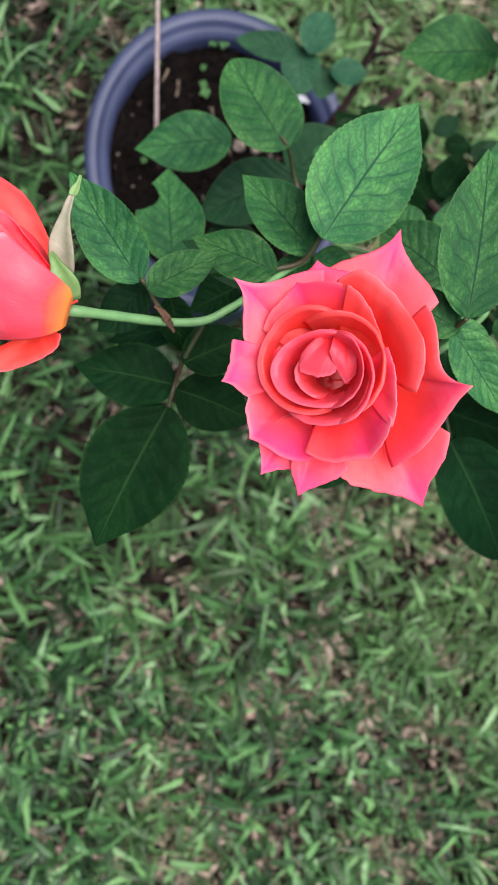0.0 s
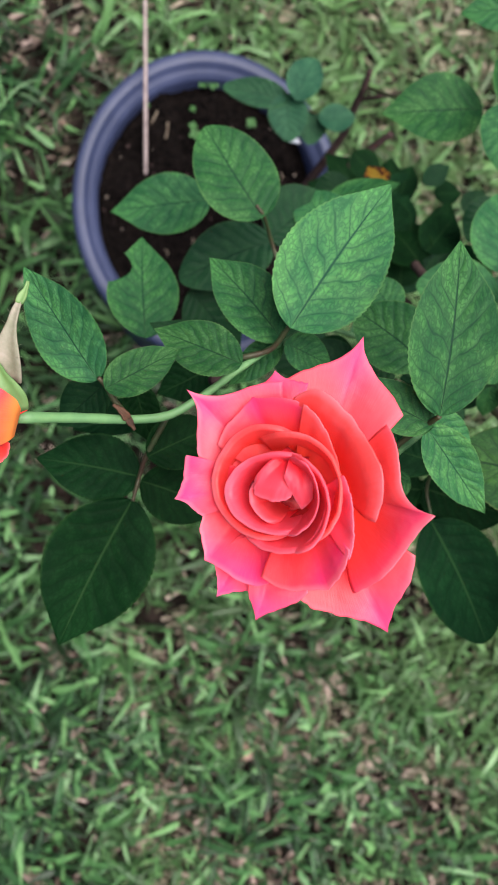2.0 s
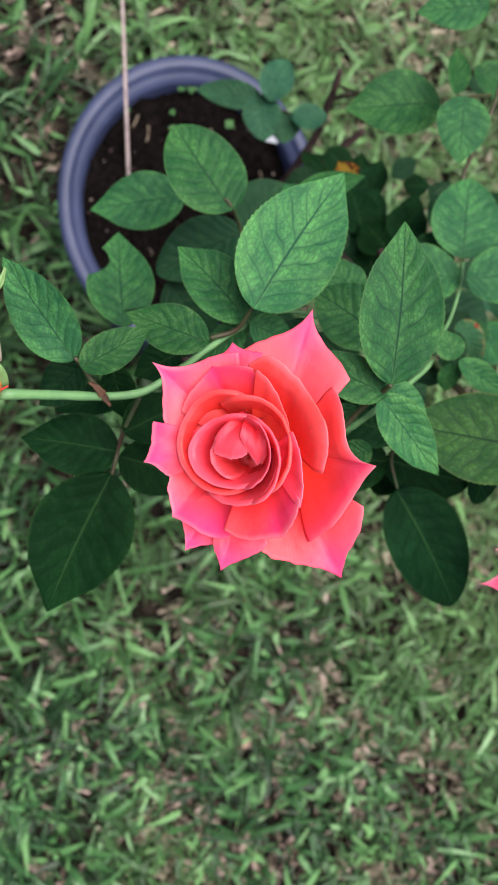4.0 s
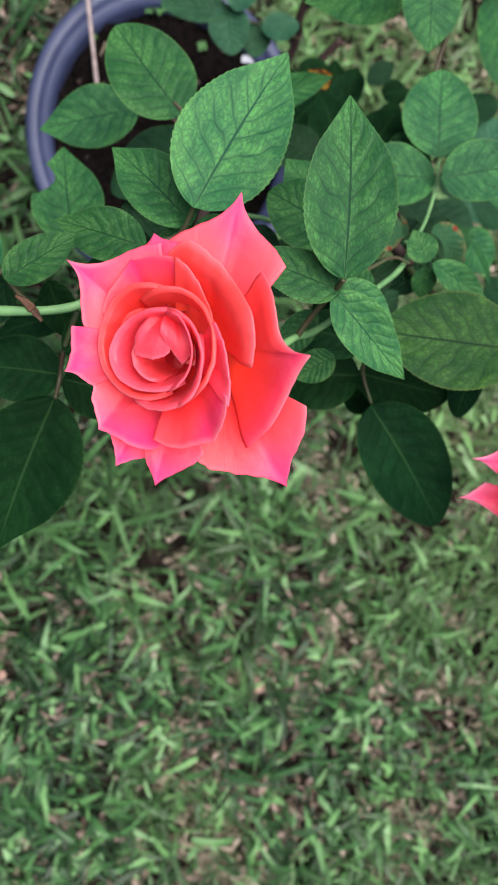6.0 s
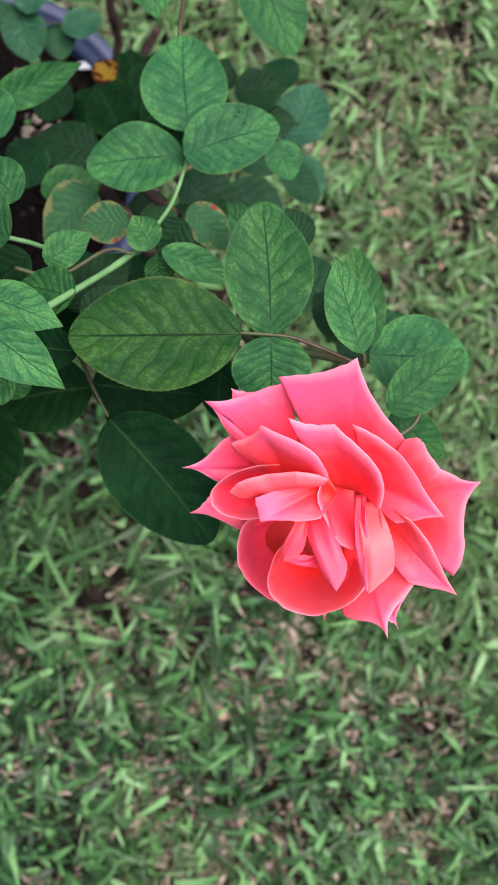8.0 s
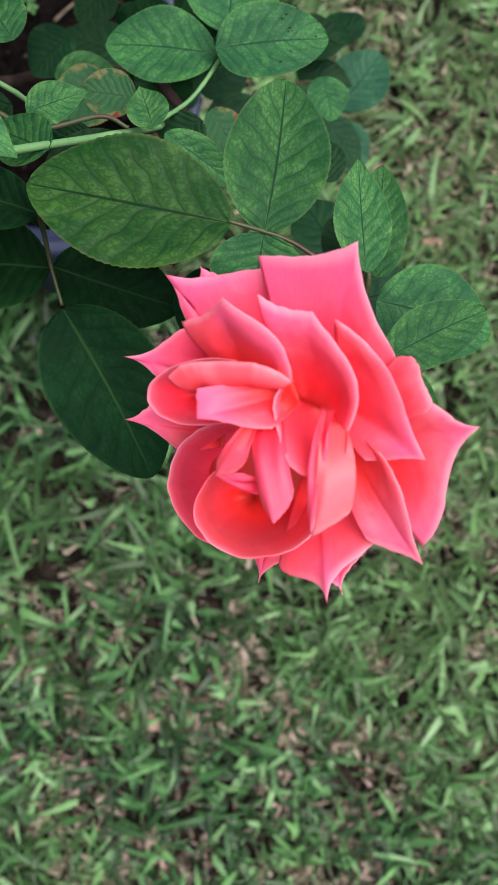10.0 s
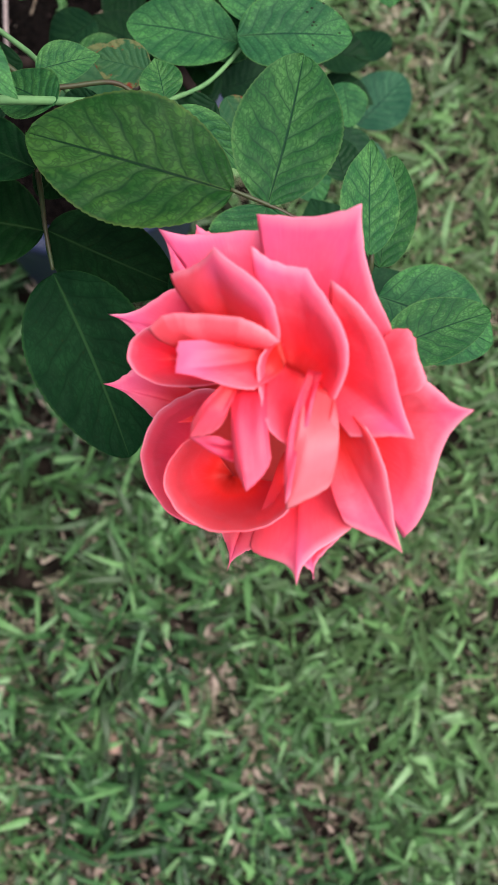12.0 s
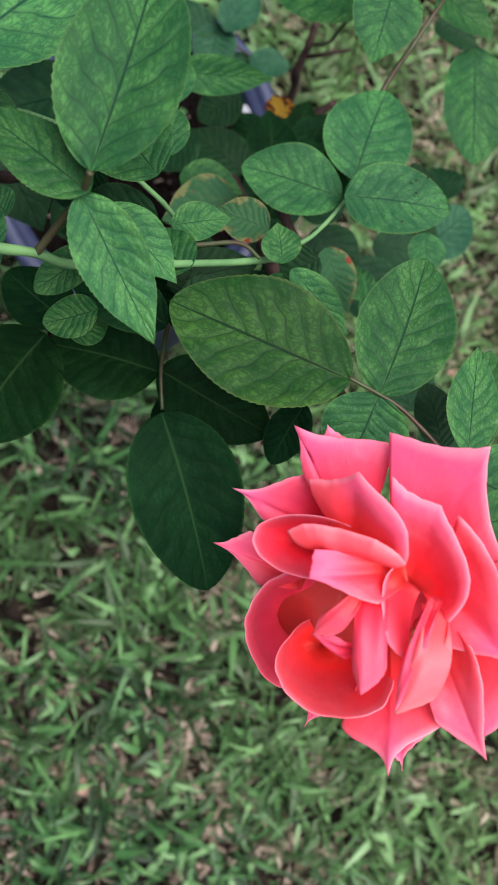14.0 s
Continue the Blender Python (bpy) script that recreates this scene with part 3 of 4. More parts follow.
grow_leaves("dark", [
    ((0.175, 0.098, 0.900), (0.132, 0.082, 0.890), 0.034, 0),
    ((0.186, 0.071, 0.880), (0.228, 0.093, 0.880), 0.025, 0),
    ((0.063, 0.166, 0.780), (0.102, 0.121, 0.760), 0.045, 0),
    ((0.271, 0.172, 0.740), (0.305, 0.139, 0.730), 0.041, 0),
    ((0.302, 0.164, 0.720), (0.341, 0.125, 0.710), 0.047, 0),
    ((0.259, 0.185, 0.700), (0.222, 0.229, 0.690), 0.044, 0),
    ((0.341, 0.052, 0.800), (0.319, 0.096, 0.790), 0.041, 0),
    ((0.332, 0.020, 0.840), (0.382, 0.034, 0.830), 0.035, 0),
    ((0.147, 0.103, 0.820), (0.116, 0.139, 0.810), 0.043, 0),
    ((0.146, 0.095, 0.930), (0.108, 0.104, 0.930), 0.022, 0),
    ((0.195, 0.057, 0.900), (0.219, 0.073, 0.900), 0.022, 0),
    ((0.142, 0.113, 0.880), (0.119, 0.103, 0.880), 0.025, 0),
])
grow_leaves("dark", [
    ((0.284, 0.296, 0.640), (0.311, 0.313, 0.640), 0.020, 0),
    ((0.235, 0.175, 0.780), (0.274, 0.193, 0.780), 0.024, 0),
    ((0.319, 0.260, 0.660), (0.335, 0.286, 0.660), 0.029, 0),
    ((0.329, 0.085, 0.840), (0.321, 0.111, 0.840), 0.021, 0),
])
grow_leaves("pale", [
    ((0.097, 0.106, 0.985), (0.150, 0.180, 0.980), 0.052, 0),
    ((0.155, 0.058, 1.010), (0.189, 0.016, 1.000), 0.024, 0),
    ((0.161, 0.065, 0.985), (0.192, 0.045, 0.980), 0.020, 0),
    ((0.317, 0.007, 0.965), (0.317, 0.054, 0.960), 0.022, 0),
    ((0.183, 0.090, 0.910), (0.209, 0.100, 0.910), 0.018, 0),
    ((0.237, 0.088, 0.900), (0.231, 0.108, 0.900), 0.019, 0),
    ((0.242, 0.088, 0.895), (0.277, 0.064, 0.890), 0.018, 0),
])
grow_leaves("shaded", [
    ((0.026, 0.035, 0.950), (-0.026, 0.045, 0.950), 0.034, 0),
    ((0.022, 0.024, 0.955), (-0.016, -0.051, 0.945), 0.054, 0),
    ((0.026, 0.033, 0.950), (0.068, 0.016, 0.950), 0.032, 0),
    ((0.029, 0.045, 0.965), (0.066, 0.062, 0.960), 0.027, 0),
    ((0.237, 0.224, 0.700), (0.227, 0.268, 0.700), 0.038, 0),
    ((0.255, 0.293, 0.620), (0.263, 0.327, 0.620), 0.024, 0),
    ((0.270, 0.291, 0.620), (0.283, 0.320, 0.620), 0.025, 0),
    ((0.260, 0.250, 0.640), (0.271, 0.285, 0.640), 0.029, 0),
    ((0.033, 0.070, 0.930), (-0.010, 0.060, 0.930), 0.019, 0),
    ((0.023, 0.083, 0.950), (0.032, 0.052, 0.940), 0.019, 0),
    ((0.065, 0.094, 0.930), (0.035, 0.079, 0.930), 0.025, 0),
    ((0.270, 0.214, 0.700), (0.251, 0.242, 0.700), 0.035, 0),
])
grow_leaves("shaded", [
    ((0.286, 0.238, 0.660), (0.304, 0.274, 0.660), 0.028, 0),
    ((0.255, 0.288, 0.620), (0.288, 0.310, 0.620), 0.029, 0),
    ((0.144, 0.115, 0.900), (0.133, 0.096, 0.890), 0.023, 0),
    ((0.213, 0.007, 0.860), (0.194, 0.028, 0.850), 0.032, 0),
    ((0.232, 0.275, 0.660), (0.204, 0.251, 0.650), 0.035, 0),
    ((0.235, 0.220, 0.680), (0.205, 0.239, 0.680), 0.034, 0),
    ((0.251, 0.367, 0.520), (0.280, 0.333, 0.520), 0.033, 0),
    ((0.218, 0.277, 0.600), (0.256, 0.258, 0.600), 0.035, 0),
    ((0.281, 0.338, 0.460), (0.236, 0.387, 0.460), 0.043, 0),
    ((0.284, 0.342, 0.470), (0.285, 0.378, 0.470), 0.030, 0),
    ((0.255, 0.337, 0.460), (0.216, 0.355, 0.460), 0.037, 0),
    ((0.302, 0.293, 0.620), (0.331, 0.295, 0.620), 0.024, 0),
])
grow_leaves("shaded", [
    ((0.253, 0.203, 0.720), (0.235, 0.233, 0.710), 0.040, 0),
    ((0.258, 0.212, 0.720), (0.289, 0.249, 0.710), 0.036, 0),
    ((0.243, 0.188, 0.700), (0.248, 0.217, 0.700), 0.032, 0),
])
grow_leaves("olive", [
    ((0.267, 0.028, 0.957), (0.190, 0.045, 0.955), 0.052, 0),
], True)
grow_leaves("old", [
    ((0.229, 0.109, 0.884), (0.201, 0.113, 0.884), 0.023, 0),
    ((0.265, 0.123, 0.840), (0.287, 0.093, 0.830), 0.024, 0),
    ((0.212, 0.156, 0.800), (0.173, 0.132, 0.800), 0.037, 0),
])
grow_leaves("yellow", [
    ((0.242, 0.284, 0.660), (0.230, 0.306, 0.650), 0.023, 0),
])
grow_leaves("shaded", [
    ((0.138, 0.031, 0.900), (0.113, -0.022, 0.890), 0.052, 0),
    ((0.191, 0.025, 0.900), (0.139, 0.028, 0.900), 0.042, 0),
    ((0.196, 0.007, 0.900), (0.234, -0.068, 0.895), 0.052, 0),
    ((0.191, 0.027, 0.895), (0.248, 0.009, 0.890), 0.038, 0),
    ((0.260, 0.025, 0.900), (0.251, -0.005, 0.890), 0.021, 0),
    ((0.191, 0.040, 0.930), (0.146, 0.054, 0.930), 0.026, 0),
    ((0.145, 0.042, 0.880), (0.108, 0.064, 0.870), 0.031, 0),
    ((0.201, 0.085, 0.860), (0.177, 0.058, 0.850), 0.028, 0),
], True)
grow_leaves("pale", [
    ((0.164, 0.033, 0.960), (0.143, 0.025, 0.950), 0.017, 0),
    ((0.157, 0.057, 0.955), (0.137, 0.037, 0.950), 0.017, 0),
], True)
grow_leaves("old", [
    ((0.257, 0.123, 0.800), (0.237, 0.137, 0.800), 0.024, 0),
], True)
grow_leaves("spotted", [
    ((0.268, 0.150, 0.850), (0.325, 0.154, 0.860), 0.040, 0),
], True)
grow_leaves("green", [
    ((0.073, 0.088, 0.990), (0.032, 0.106, 0.985), 0.026, 0),
])
grow_leaves("sprig", [
    ((0.371, 0.212, 0.640), (0.407, 0.258, 0.640), 0.046, 0),
    ((0.370, 0.201, 0.640), (0.388, 0.164, 0.640), 0.036, 0),
    ((0.176, 0.401, 0.560), (0.110, 0.413, 0.560), 0.029, 0),
    ((0.180, 0.397, 0.570), (0.202, 0.442, 0.570), 0.036, 0),
    ((0.175, 0.408, 0.560), (0.176, 0.360, 0.560), 0.040, 0),
    ((0.208, 0.388, 0.550), (0.246, 0.391, 0.550), 0.030, 0),
    ((0.204, 0.399, 0.540), (0.201, 0.366, 0.540), 0.032, 0),
], True)
# ---- leaves end ----


def cane(points, r0, r1, mat, label="", name="cane", knots=0.08):
    child(name, tube(name, points, r0, r1, mat, 10, 36, knots), bush, label, HOME)


# ---- canes begin ----
cane([(-0.025, 0.061, 1.026), (-0.002, 0.062, 1.004), (0.021, 0.062, 0.990), (0.038, 0.064, 0.984), (0.051, 0.071, 0.980), (0.065, 0.081, 0.972), (0.077, 0.090, 0.965), (0.096, 0.102, 0.955), (0.126, 0.115, 0.930), (0.171, 0.107, 0.900), (0.198, 0.098, 0.860)], 0.0025, 0.0011, STEM, 'pale green flower stem', 'stem')
cane([(0.085, 0.034, 1.055), (0.107, 0.031, 1.035), (0.126, 0.035, 1.005), (0.141, 0.042, 0.985), (0.154, 0.046, 0.968), (0.193, 0.068, 0.930), (0.220, 0.085, 0.900), (0.240, 0.106, 0.860), (0.229, 0.124, 0.830)], 0.0020, 0.0016, STEM, 'pale green flower stem', 'stem')
cane([(0.292, -0.052, 0.955), (0.319, -0.002, 0.935), (0.307, 0.013, 0.925), (0.281, 0.024, 0.915), (0.263, 0.047, 0.900), (0.243, 0.080, 0.870), (0.236, 0.107, 0.840)], 0.0020, 0.0022, STALK, 'green flower stem', 'stem')
cane([(0.190, 0.330, 0.330), (0.163, 0.294, 0.550), (0.203, 0.222, 0.680), (0.217, 0.166, 0.770), (0.229, 0.124, 0.830), (0.236, 0.094, 0.870)], 0.0075, 0.0034, BARK, 'dark woody cane', 'cane')
cane([(0.190, 0.330, 0.330), (0.234, 0.362, 0.420), (0.267, 0.376, 0.460), (0.284, 0.388, 0.480), (0.299, 0.396, 0.500)], 0.0075, 0.0040, BARK, 'thick dark woody cane', 'cane')
cane([(0.200, 0.340, 0.350), (0.256, 0.409, 0.440), (0.257, 0.420, 0.500), (0.260, 0.428, 0.525), (0.262, 0.440, 0.550)], 0.0055, 0.0032, BARK, 'dark woody cane', 'cane')
cane([(0.260, 0.425, 0.515), (0.276, 0.418, 0.540), (0.296, 0.416, 0.560)], 0.0026, 0.0016, BARK, 'dark side shoot', 'cane')
cane([(0.190, 0.330, 0.330), (0.174, 0.279, 0.550), (0.138, 0.202, 0.700), (0.111, 0.137, 0.820), (0.096, 0.096, 0.900), (0.063, 0.085, 0.940)], 0.0055, 0.0022, BARK, 'dark woody cane', 'cane')
cane([(0.227, 0.091, 0.885), (0.242, 0.108, 0.865), (0.256, 0.125, 0.850), (0.270, 0.151, 0.835), (0.276, 0.168, 0.826)], 0.0012, 0.0009, STEM, '', 'leaf_stalk')
cane([(0.272, 0.185, 0.800), (0.286, 0.239, 0.810), (0.296, 0.263, 0.820), (0.305, 0.285, 0.825), (0.313, 0.305, 0.820)], 0.0018, 0.0012, STALK, '', 'leaf_stalk')
cane([(0.319, 0.002, 0.955), (0.299, 0.016, 0.955), (0.287, 0.023, 0.955), (0.266, 0.029, 0.957)], 0.0010, 0.0008, STALK, '', 'leaf_stalk')
cane([(0.191, 0.040, 0.930), (0.191, 0.034, 0.915), (0.192, 0.024, 0.905), (0.196, 0.008, 0.902)], 0.0012, 0.0008, STALK, '', 'leaf_stalk')
cane([(0.141, 0.042, 0.985), (0.148, 0.051, 0.995), (0.155, 0.058, 1.008), (0.158, 0.062, 1.020)], 0.0016, 0.0012, STALK, '', 'leaf_stalk')
cane([(0.076, 0.094, 0.965), (0.090, 0.098, 0.968), (0.097, 0.107, 0.978), (0.100, 0.111, 0.984)], 0.0015, 0.0011, STALK, '', 'leaf_stalk')
cane([(0.122, 0.143, 0.840), (0.118, 0.172, 0.830), (0.112, 0.189, 0.835), (0.104, 0.197, 0.858), (0.099, 0.203, 0.860)], 0.0014, 0.0010, STALK, '', 'leaf_stalk')
cane([(0.020, 0.063, 0.992), (0.015, 0.069, 0.995), (0.010, 0.077, 1.000), (0.007, 0.080, 1.002)], 0.0016, 0.0010, STALK, '', 'leaf_stalk')
cane([(0.038, 0.063, 0.975), (0.029, 0.046, 0.962), (0.025, 0.034, 0.953), (0.022, 0.023, 0.956)], 0.0014, 0.0010, STALK, '', 'leaf_stalk')
cane([(0.169, 0.088, 0.920), (0.188, 0.081, 0.915), (0.214, 0.091, 0.905), (0.226, 0.088, 0.900)], 0.0013, 0.0009, STALK, '', 'leaf_stalk')
cane([(0.319, 0.002, 0.955), (0.319, 0.006, 0.960), (0.318, 0.014, 0.962)], 0.0013, 0.0009, STALK, '', 'leaf_stalk')
cane([(0.334, -0.034, 0.930), (0.342, -0.031, 0.930), (0.348, -0.025, 0.930)], 0.0014, 0.0010, STALK, '', 'leaf_stalk')
cane([(0.305, 0.295, 0.820), (0.279, 0.285, 0.840), (0.270, 0.285, 0.842)], 0.0013, 0.0009, STALK, '', 'leaf_stalk')
cane([(0.254, 0.400, 0.500), (0.222, 0.397, 0.530), (0.193, 0.398, 0.550), (0.176, 0.401, 0.560)], 0.0012, 0.0008, STALK, '', 'leaf_stalk')
cane([(0.320, 0.198, 0.700), (0.344, 0.214, 0.680), (0.370, 0.221, 0.650), (0.379, 0.228, 0.640)], 0.0013, 0.0009, STALK, '', 'leaf_stalk')
cane([(0.265, 0.443, 0.510), (0.271, 0.392, 0.600), (0.267, 0.334, 0.720), (0.270, 0.293, 0.810)], 0.0018, 0.0012, STALK, '', 'leaf_stalk')
cane([(0.225, 0.185, 0.790), (0.231, 0.161, 0.815), (0.242, 0.147, 0.810), (0.258, 0.136, 0.790), (0.266, 0.133, 0.760)], 0.0034, 0.0026, BARK, 'dry broken twig', 'cane')
# ---- canes end ----


# ---- roses ----
def petal_object(flower, verts, rows, cols, uvs, reach, mat, label=""):
    """Links one petal as a thin sheet; the Reach map tells how far out towards the petal's point a place lies."""
    me = mesh_of("petal", verts, grid_faces(rows, cols), mat, uvs)
    lay = me.uv_layers.new(name="Reach")
    idx = np.empty(len(me.loops), dtype=np.int32)
    me.loops.foreach_get("vertex_index", idx)
    lay.data.foreach_set("uv", np.asarray(reach, dtype=np.float32)[idx].ravel())
    ob = child("petal", me, flower, label)
    mod = ob.modifiers.new("thickness", "SOLIDIFY")
    mod.thickness, mod.offset = 0.00035, 0
    return ob


ALONG = [*np.linspace(0, 0.70, 13), *np.linspace(0.74, 1.0, 14)]
ROSE_SEED = [0]


def ripple(x, y, seed, v):
    """The uneven lie of a soft petal, in millimetres."""
    return v * (0.9 * noise.noise((0.08 * x, 0.08 * y, 3.1 * seed)) + 0.45 * noise.noise((0.22 * x, 0.22 * y, 1.7 * seed)))


def petal(flower, root, left, tip, right, belly=3.0, rnd=0.0, cusp=0.0, roll=1.5, claw=7.0, fray=0.5, pale=False):
    """One open petal, in millimetres from the flower's heart: it fans out of its root to a rim that runs from the left
    shoulder over the tip to the right shoulder. belly: hollow of the blade; rnd: fullness of the shoulders, one or each; cusp: a drawn-out point;
    roll: height of the back-curled rim; fray: unevenness of its edge."""
    ROSE_SEED[0] += 1
    seed, cols = ROSE_SEED[0], 41
    root, left, tip, right = (Vector(q) for q in (root, left, tip, right))
    y = (tip - root).normalized()
    n = (right - left).cross(tip - root)
    n = (n if n.z > 0 else -n).normalized()
    x = y.cross(n)
    fl, fr = rnd if isinstance(rnd, tuple) else (rnd, rnd)
    cl, cr = cusp if isinstance(cusp, tuple) else (cusp, cusp)
    if (right - left).dot(x) < 0:
        left, right, fl, fr, cl, cr = right, left, fr, fl, cr, cl
    across = [math.copysign(abs(q) ** 0.85, q) for q in np.linspace(-1, 1, cols)]
    rims, bases = [], []
    for i, u in enumerate(across):
        corner, q = (left if u < 0 else right), 1 - abs(u)
        chord = tip - corner
        out = chord.cross(n).normalized()
        out = out if out.dot(corner + 0.5 * chord - root) > 0 else -out
        full, draw = (fl, cl) if u < 0 else (fr, cr)
        bow = math.sin(math.pi * q) * (1.2 * full * (1 - q) + full - 1.25 * draw * q)
        p = corner + chord * q + out * (chord.length * bow)
        w = fray * (noise.noise((7 * u, 1.0, 5.3 * seed)) + 0.5 * noise.noise((26 * u, 2.0, 5.3 * seed))) * min(1.0, 6 * abs(u) + 0.2)
        rims.append(p + (p - root).normalized() * w)
        bases.append(root + x * (u * claw / 2))
    span = [(r - root).length for r in rims]
    lo, hi = min(span), max(span)
    verts, uvs, reach = [], [], []
    for v in ALONG:
        if v < 0.72:
            s = v / 0.72
            curl = s * s * s * (s * (6 * s - 15) + 10)
        else:
            curl = 1 - ((v - 0.72) / 0.28) ** 2
        for i, u in enumerate(across):
            d = rims[i] - bases[i]
            fwd = y * d.dot(y)
            up = n * d.dot(n)
            p = bases[i] + fwd * v + up * v + (d - fwd - up) * v ** 0.72
            lift = roll * curl * (1 - 0.35 * u ** 4) - belly * math.sin(math.pi * v ** 0.85) * (1 - 0.45 * u * u)
            # a soft keel runs out to the point
            lift += 0.20 * v * math.exp(-(u / 0.35) ** 2) * (1 if belly > 0 else 0.3) + ripple(p.x, p.y, seed, min(1, 3 * (1 - v)) * v)
            lift += 0.35 * v * (1 - v) * 4 * math.sin(7 * u + 1.9 * seed)
            p = p + n * lift
            verts.append(0.001 * p)
            uvs.append(((u + 1) / 2, v))
            reach.append((0, v * (0.40 + 0.60 * (span[i] - lo) / (hi - lo + 1e-6)) * (1 if cusp else 0.5)))
    return petal_object(flower, verts, len(ALONG), cols, uvs, reach, flower_pale[flower.name] if pale else flower_petal[flower.name], "pale pink rolled petal" if pale else "")


def wrapped(flower, centre, rx, ry, start, end, slope, depth, close, lip, bowl=False):
    """One petal wrapped about the heart: its rim follows an arc from start to end degrees, tilted by slope; the wall goes
    down by depth and in to a share `close` of the arc, and the rim's lip curls outwards."""
    ROSE_SEED[0] += 1
    seed, cols = ROSE_SEED[0], 61
    cx, cy, cz = centre
    verts, uvs, reach = [], [], []
    for v in ALONG:
        for k in range(cols):
            u = k / (cols - 1)
            a = radians(start + (end - start) * u)
            wob = 1 + 0.06 * noise.noise((3.1 * u, 0.0, 2.7 * seed)) + (0.035 if bowl else 0.020) * noise.noise((13 * u, 4.0, 2.7 * seed))
            dx, dy = rx * math.cos(a) * wob, ry * math.sin(a) * wob
            f = close + (1 - close) * (v ** 0.5 if bowl else v ** 0.8)
            # the lip swells out, then turns over
            turn = max(0.0, (v - 0.80) / 0.20)
            f -= 0.012 * lip * (1 - turn) if v > 0.80 else 0.012 * lip * (v / 0.80) ** 2
            h = cz + slope * dx - depth * (1 - (v ** 1.7 if bowl else math.sin(v * math.pi / 2)))
            h += 0.45 * lip * (1 - turn * turn) * min(1.0, v / 0.80) ** 3
            # the ends tuck in behind the neighbours
            h -= 8.0 * v * (max(0.0, 1 - u / 0.16) ** 2 + max(0.0, 1 - (1 - u) / 0.16) ** 2)
            h += 0.55 * v * math.sin(6.0 * u + 1.9 * seed) + ripple(cx + dx, cy + dy, seed, v) * 0.8
            verts.append((0.001 * (cx + dx * f + 0.22 * (depth if not bowl else 0) * (1 - v)), 0.001 * (cy + dy * f), 0.001 * h))
            # bowls run down to the claw's colour, so their bottoms carry painted shade
            uvs.append((u, 0.04 + 0.96 * v if bowl else 0.20 + 0.80 * v))
            reach.append((0, 0.38 * v))
    return petal_object(flower, verts, len(ALONG), cols, uvs, reach, flower_petal[flower.name])


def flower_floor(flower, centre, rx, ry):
    """The deep closed base on which the petals sit, an added sheet in the claw's painted shade."""
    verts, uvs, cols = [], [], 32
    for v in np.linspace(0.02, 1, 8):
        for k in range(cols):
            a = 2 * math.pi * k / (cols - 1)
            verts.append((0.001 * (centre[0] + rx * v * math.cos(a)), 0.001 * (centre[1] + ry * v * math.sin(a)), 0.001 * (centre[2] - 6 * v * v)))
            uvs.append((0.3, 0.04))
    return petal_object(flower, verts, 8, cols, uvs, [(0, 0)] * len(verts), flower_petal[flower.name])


flower_petal, flower_pale = {}, {}


def rose(m, label, mat, pale=None):
    flower = child("rose_bloom", None, bush, label, HOME @ m)
    flower_petal[flower.name], flower_pale[flower.name] = mat, pale
    return flower


bloom_a = rose(pose(0.0763, 0.0336, 1.085, 0.6, -8.2, 0), "fully open coral-pink rose bloom with pointed petals", PETAL)
bloom_b = rose(pose(0.2839, -0.0515, 1.0, 4.6, -5.1, 3.9), "overblown loose coral-pink rose bloom with an open heart", PETAL_PINK, PETAL_PALE)
bloom_c = rose(pose(-0.0381, 0.0712, 1.0330, 0.6, -8.2, 0), "half-open coral-pink rose bloom seen from its side", PETAL_RED, PETAL_CUP)
# each petal: its root, left shoulder, tip and right shoulder
# ---- petals begin ----
# outer petals, then the rings about the heart, then the bud
petal(bloom_a, (12.4, 1.4, -18), (-0, 39.1, -22), (31.2, 56.1, -23), (45.1, 25.3, -17), belly=3, cusp=0.14, rnd=0.02, roll=1.5)
petal(bloom_a, (-4.6, 7.9, -19), (-17.4, 33.9, -21), (-2.9, 43, -20), (9.5, 37.8, -18), belly=2, cusp=0.12, roll=1.2)
petal(bloom_a, (-6.8, 5.8, -18), (-32, 10.2, -18), (-36.7, 36, -19), (-0.2, 38.6, -17), belly=3, cusp=0.16, rnd=0.02, roll=1.5)
petal(bloom_a, (-11.1, -0.5, -17), (-36.7, 11.1, -18), (-41.7, -5.6, -20), (-30.9, -12.2, -18), belly=3, cusp=0.1, roll=1.5)
petal(bloom_a, (-11.2, -19.9, -19), (-26.7, -28.4, -19), (-25.9, -43.2, -22), (-8.8, -40.5, -21), belly=2, cusp=0.06, roll=1)
petal(bloom_a, (-2.7, -19.7, -16), (-13.5, -37.9, -18), (-11, -51.7, -19), (8.8, -40.9, -16), belly=2, rnd=0.05, cusp=0.08, roll=1)
petal(bloom_a, (18.8, -15.8, -19), (48.2, -26.7, -11), (38.7, -56, -17), (4.6, -42.9, -18), belly=2, rnd=0.05, cusp=0.1, roll=1, fray=1.0)
petal(bloom_a, (18.5, -2.8, -15), (36, 21.5, 2), (50.2, -10, 16), (24.9, -39.8, -9), belly=5, rnd=(0.04, 0.06), cusp=(0.32, 0.06), roll=2.5)
petal(bloom_a, (11.9, 3.7, -10), (3.4, 31.5, -3), (22.9, 24, 12), (30.1, -12.1, 14), belly=4, rnd=0.14, roll=4)
petal(bloom_a, (-0.6, 1.7, -12), (-24.9, 14.5, -17), (-11.5, 32.6, -12), (8.3, 27.8, 1), belly=4, rnd=0.06, cusp=0.05, roll=1.5)
petal(bloom_a, (5.3, 1.9, -4), (6.6, 28.9, 3), (14.2, 19.5, 9), (19, -1.6, 12), belly=3, rnd=0.04, roll=1.5)
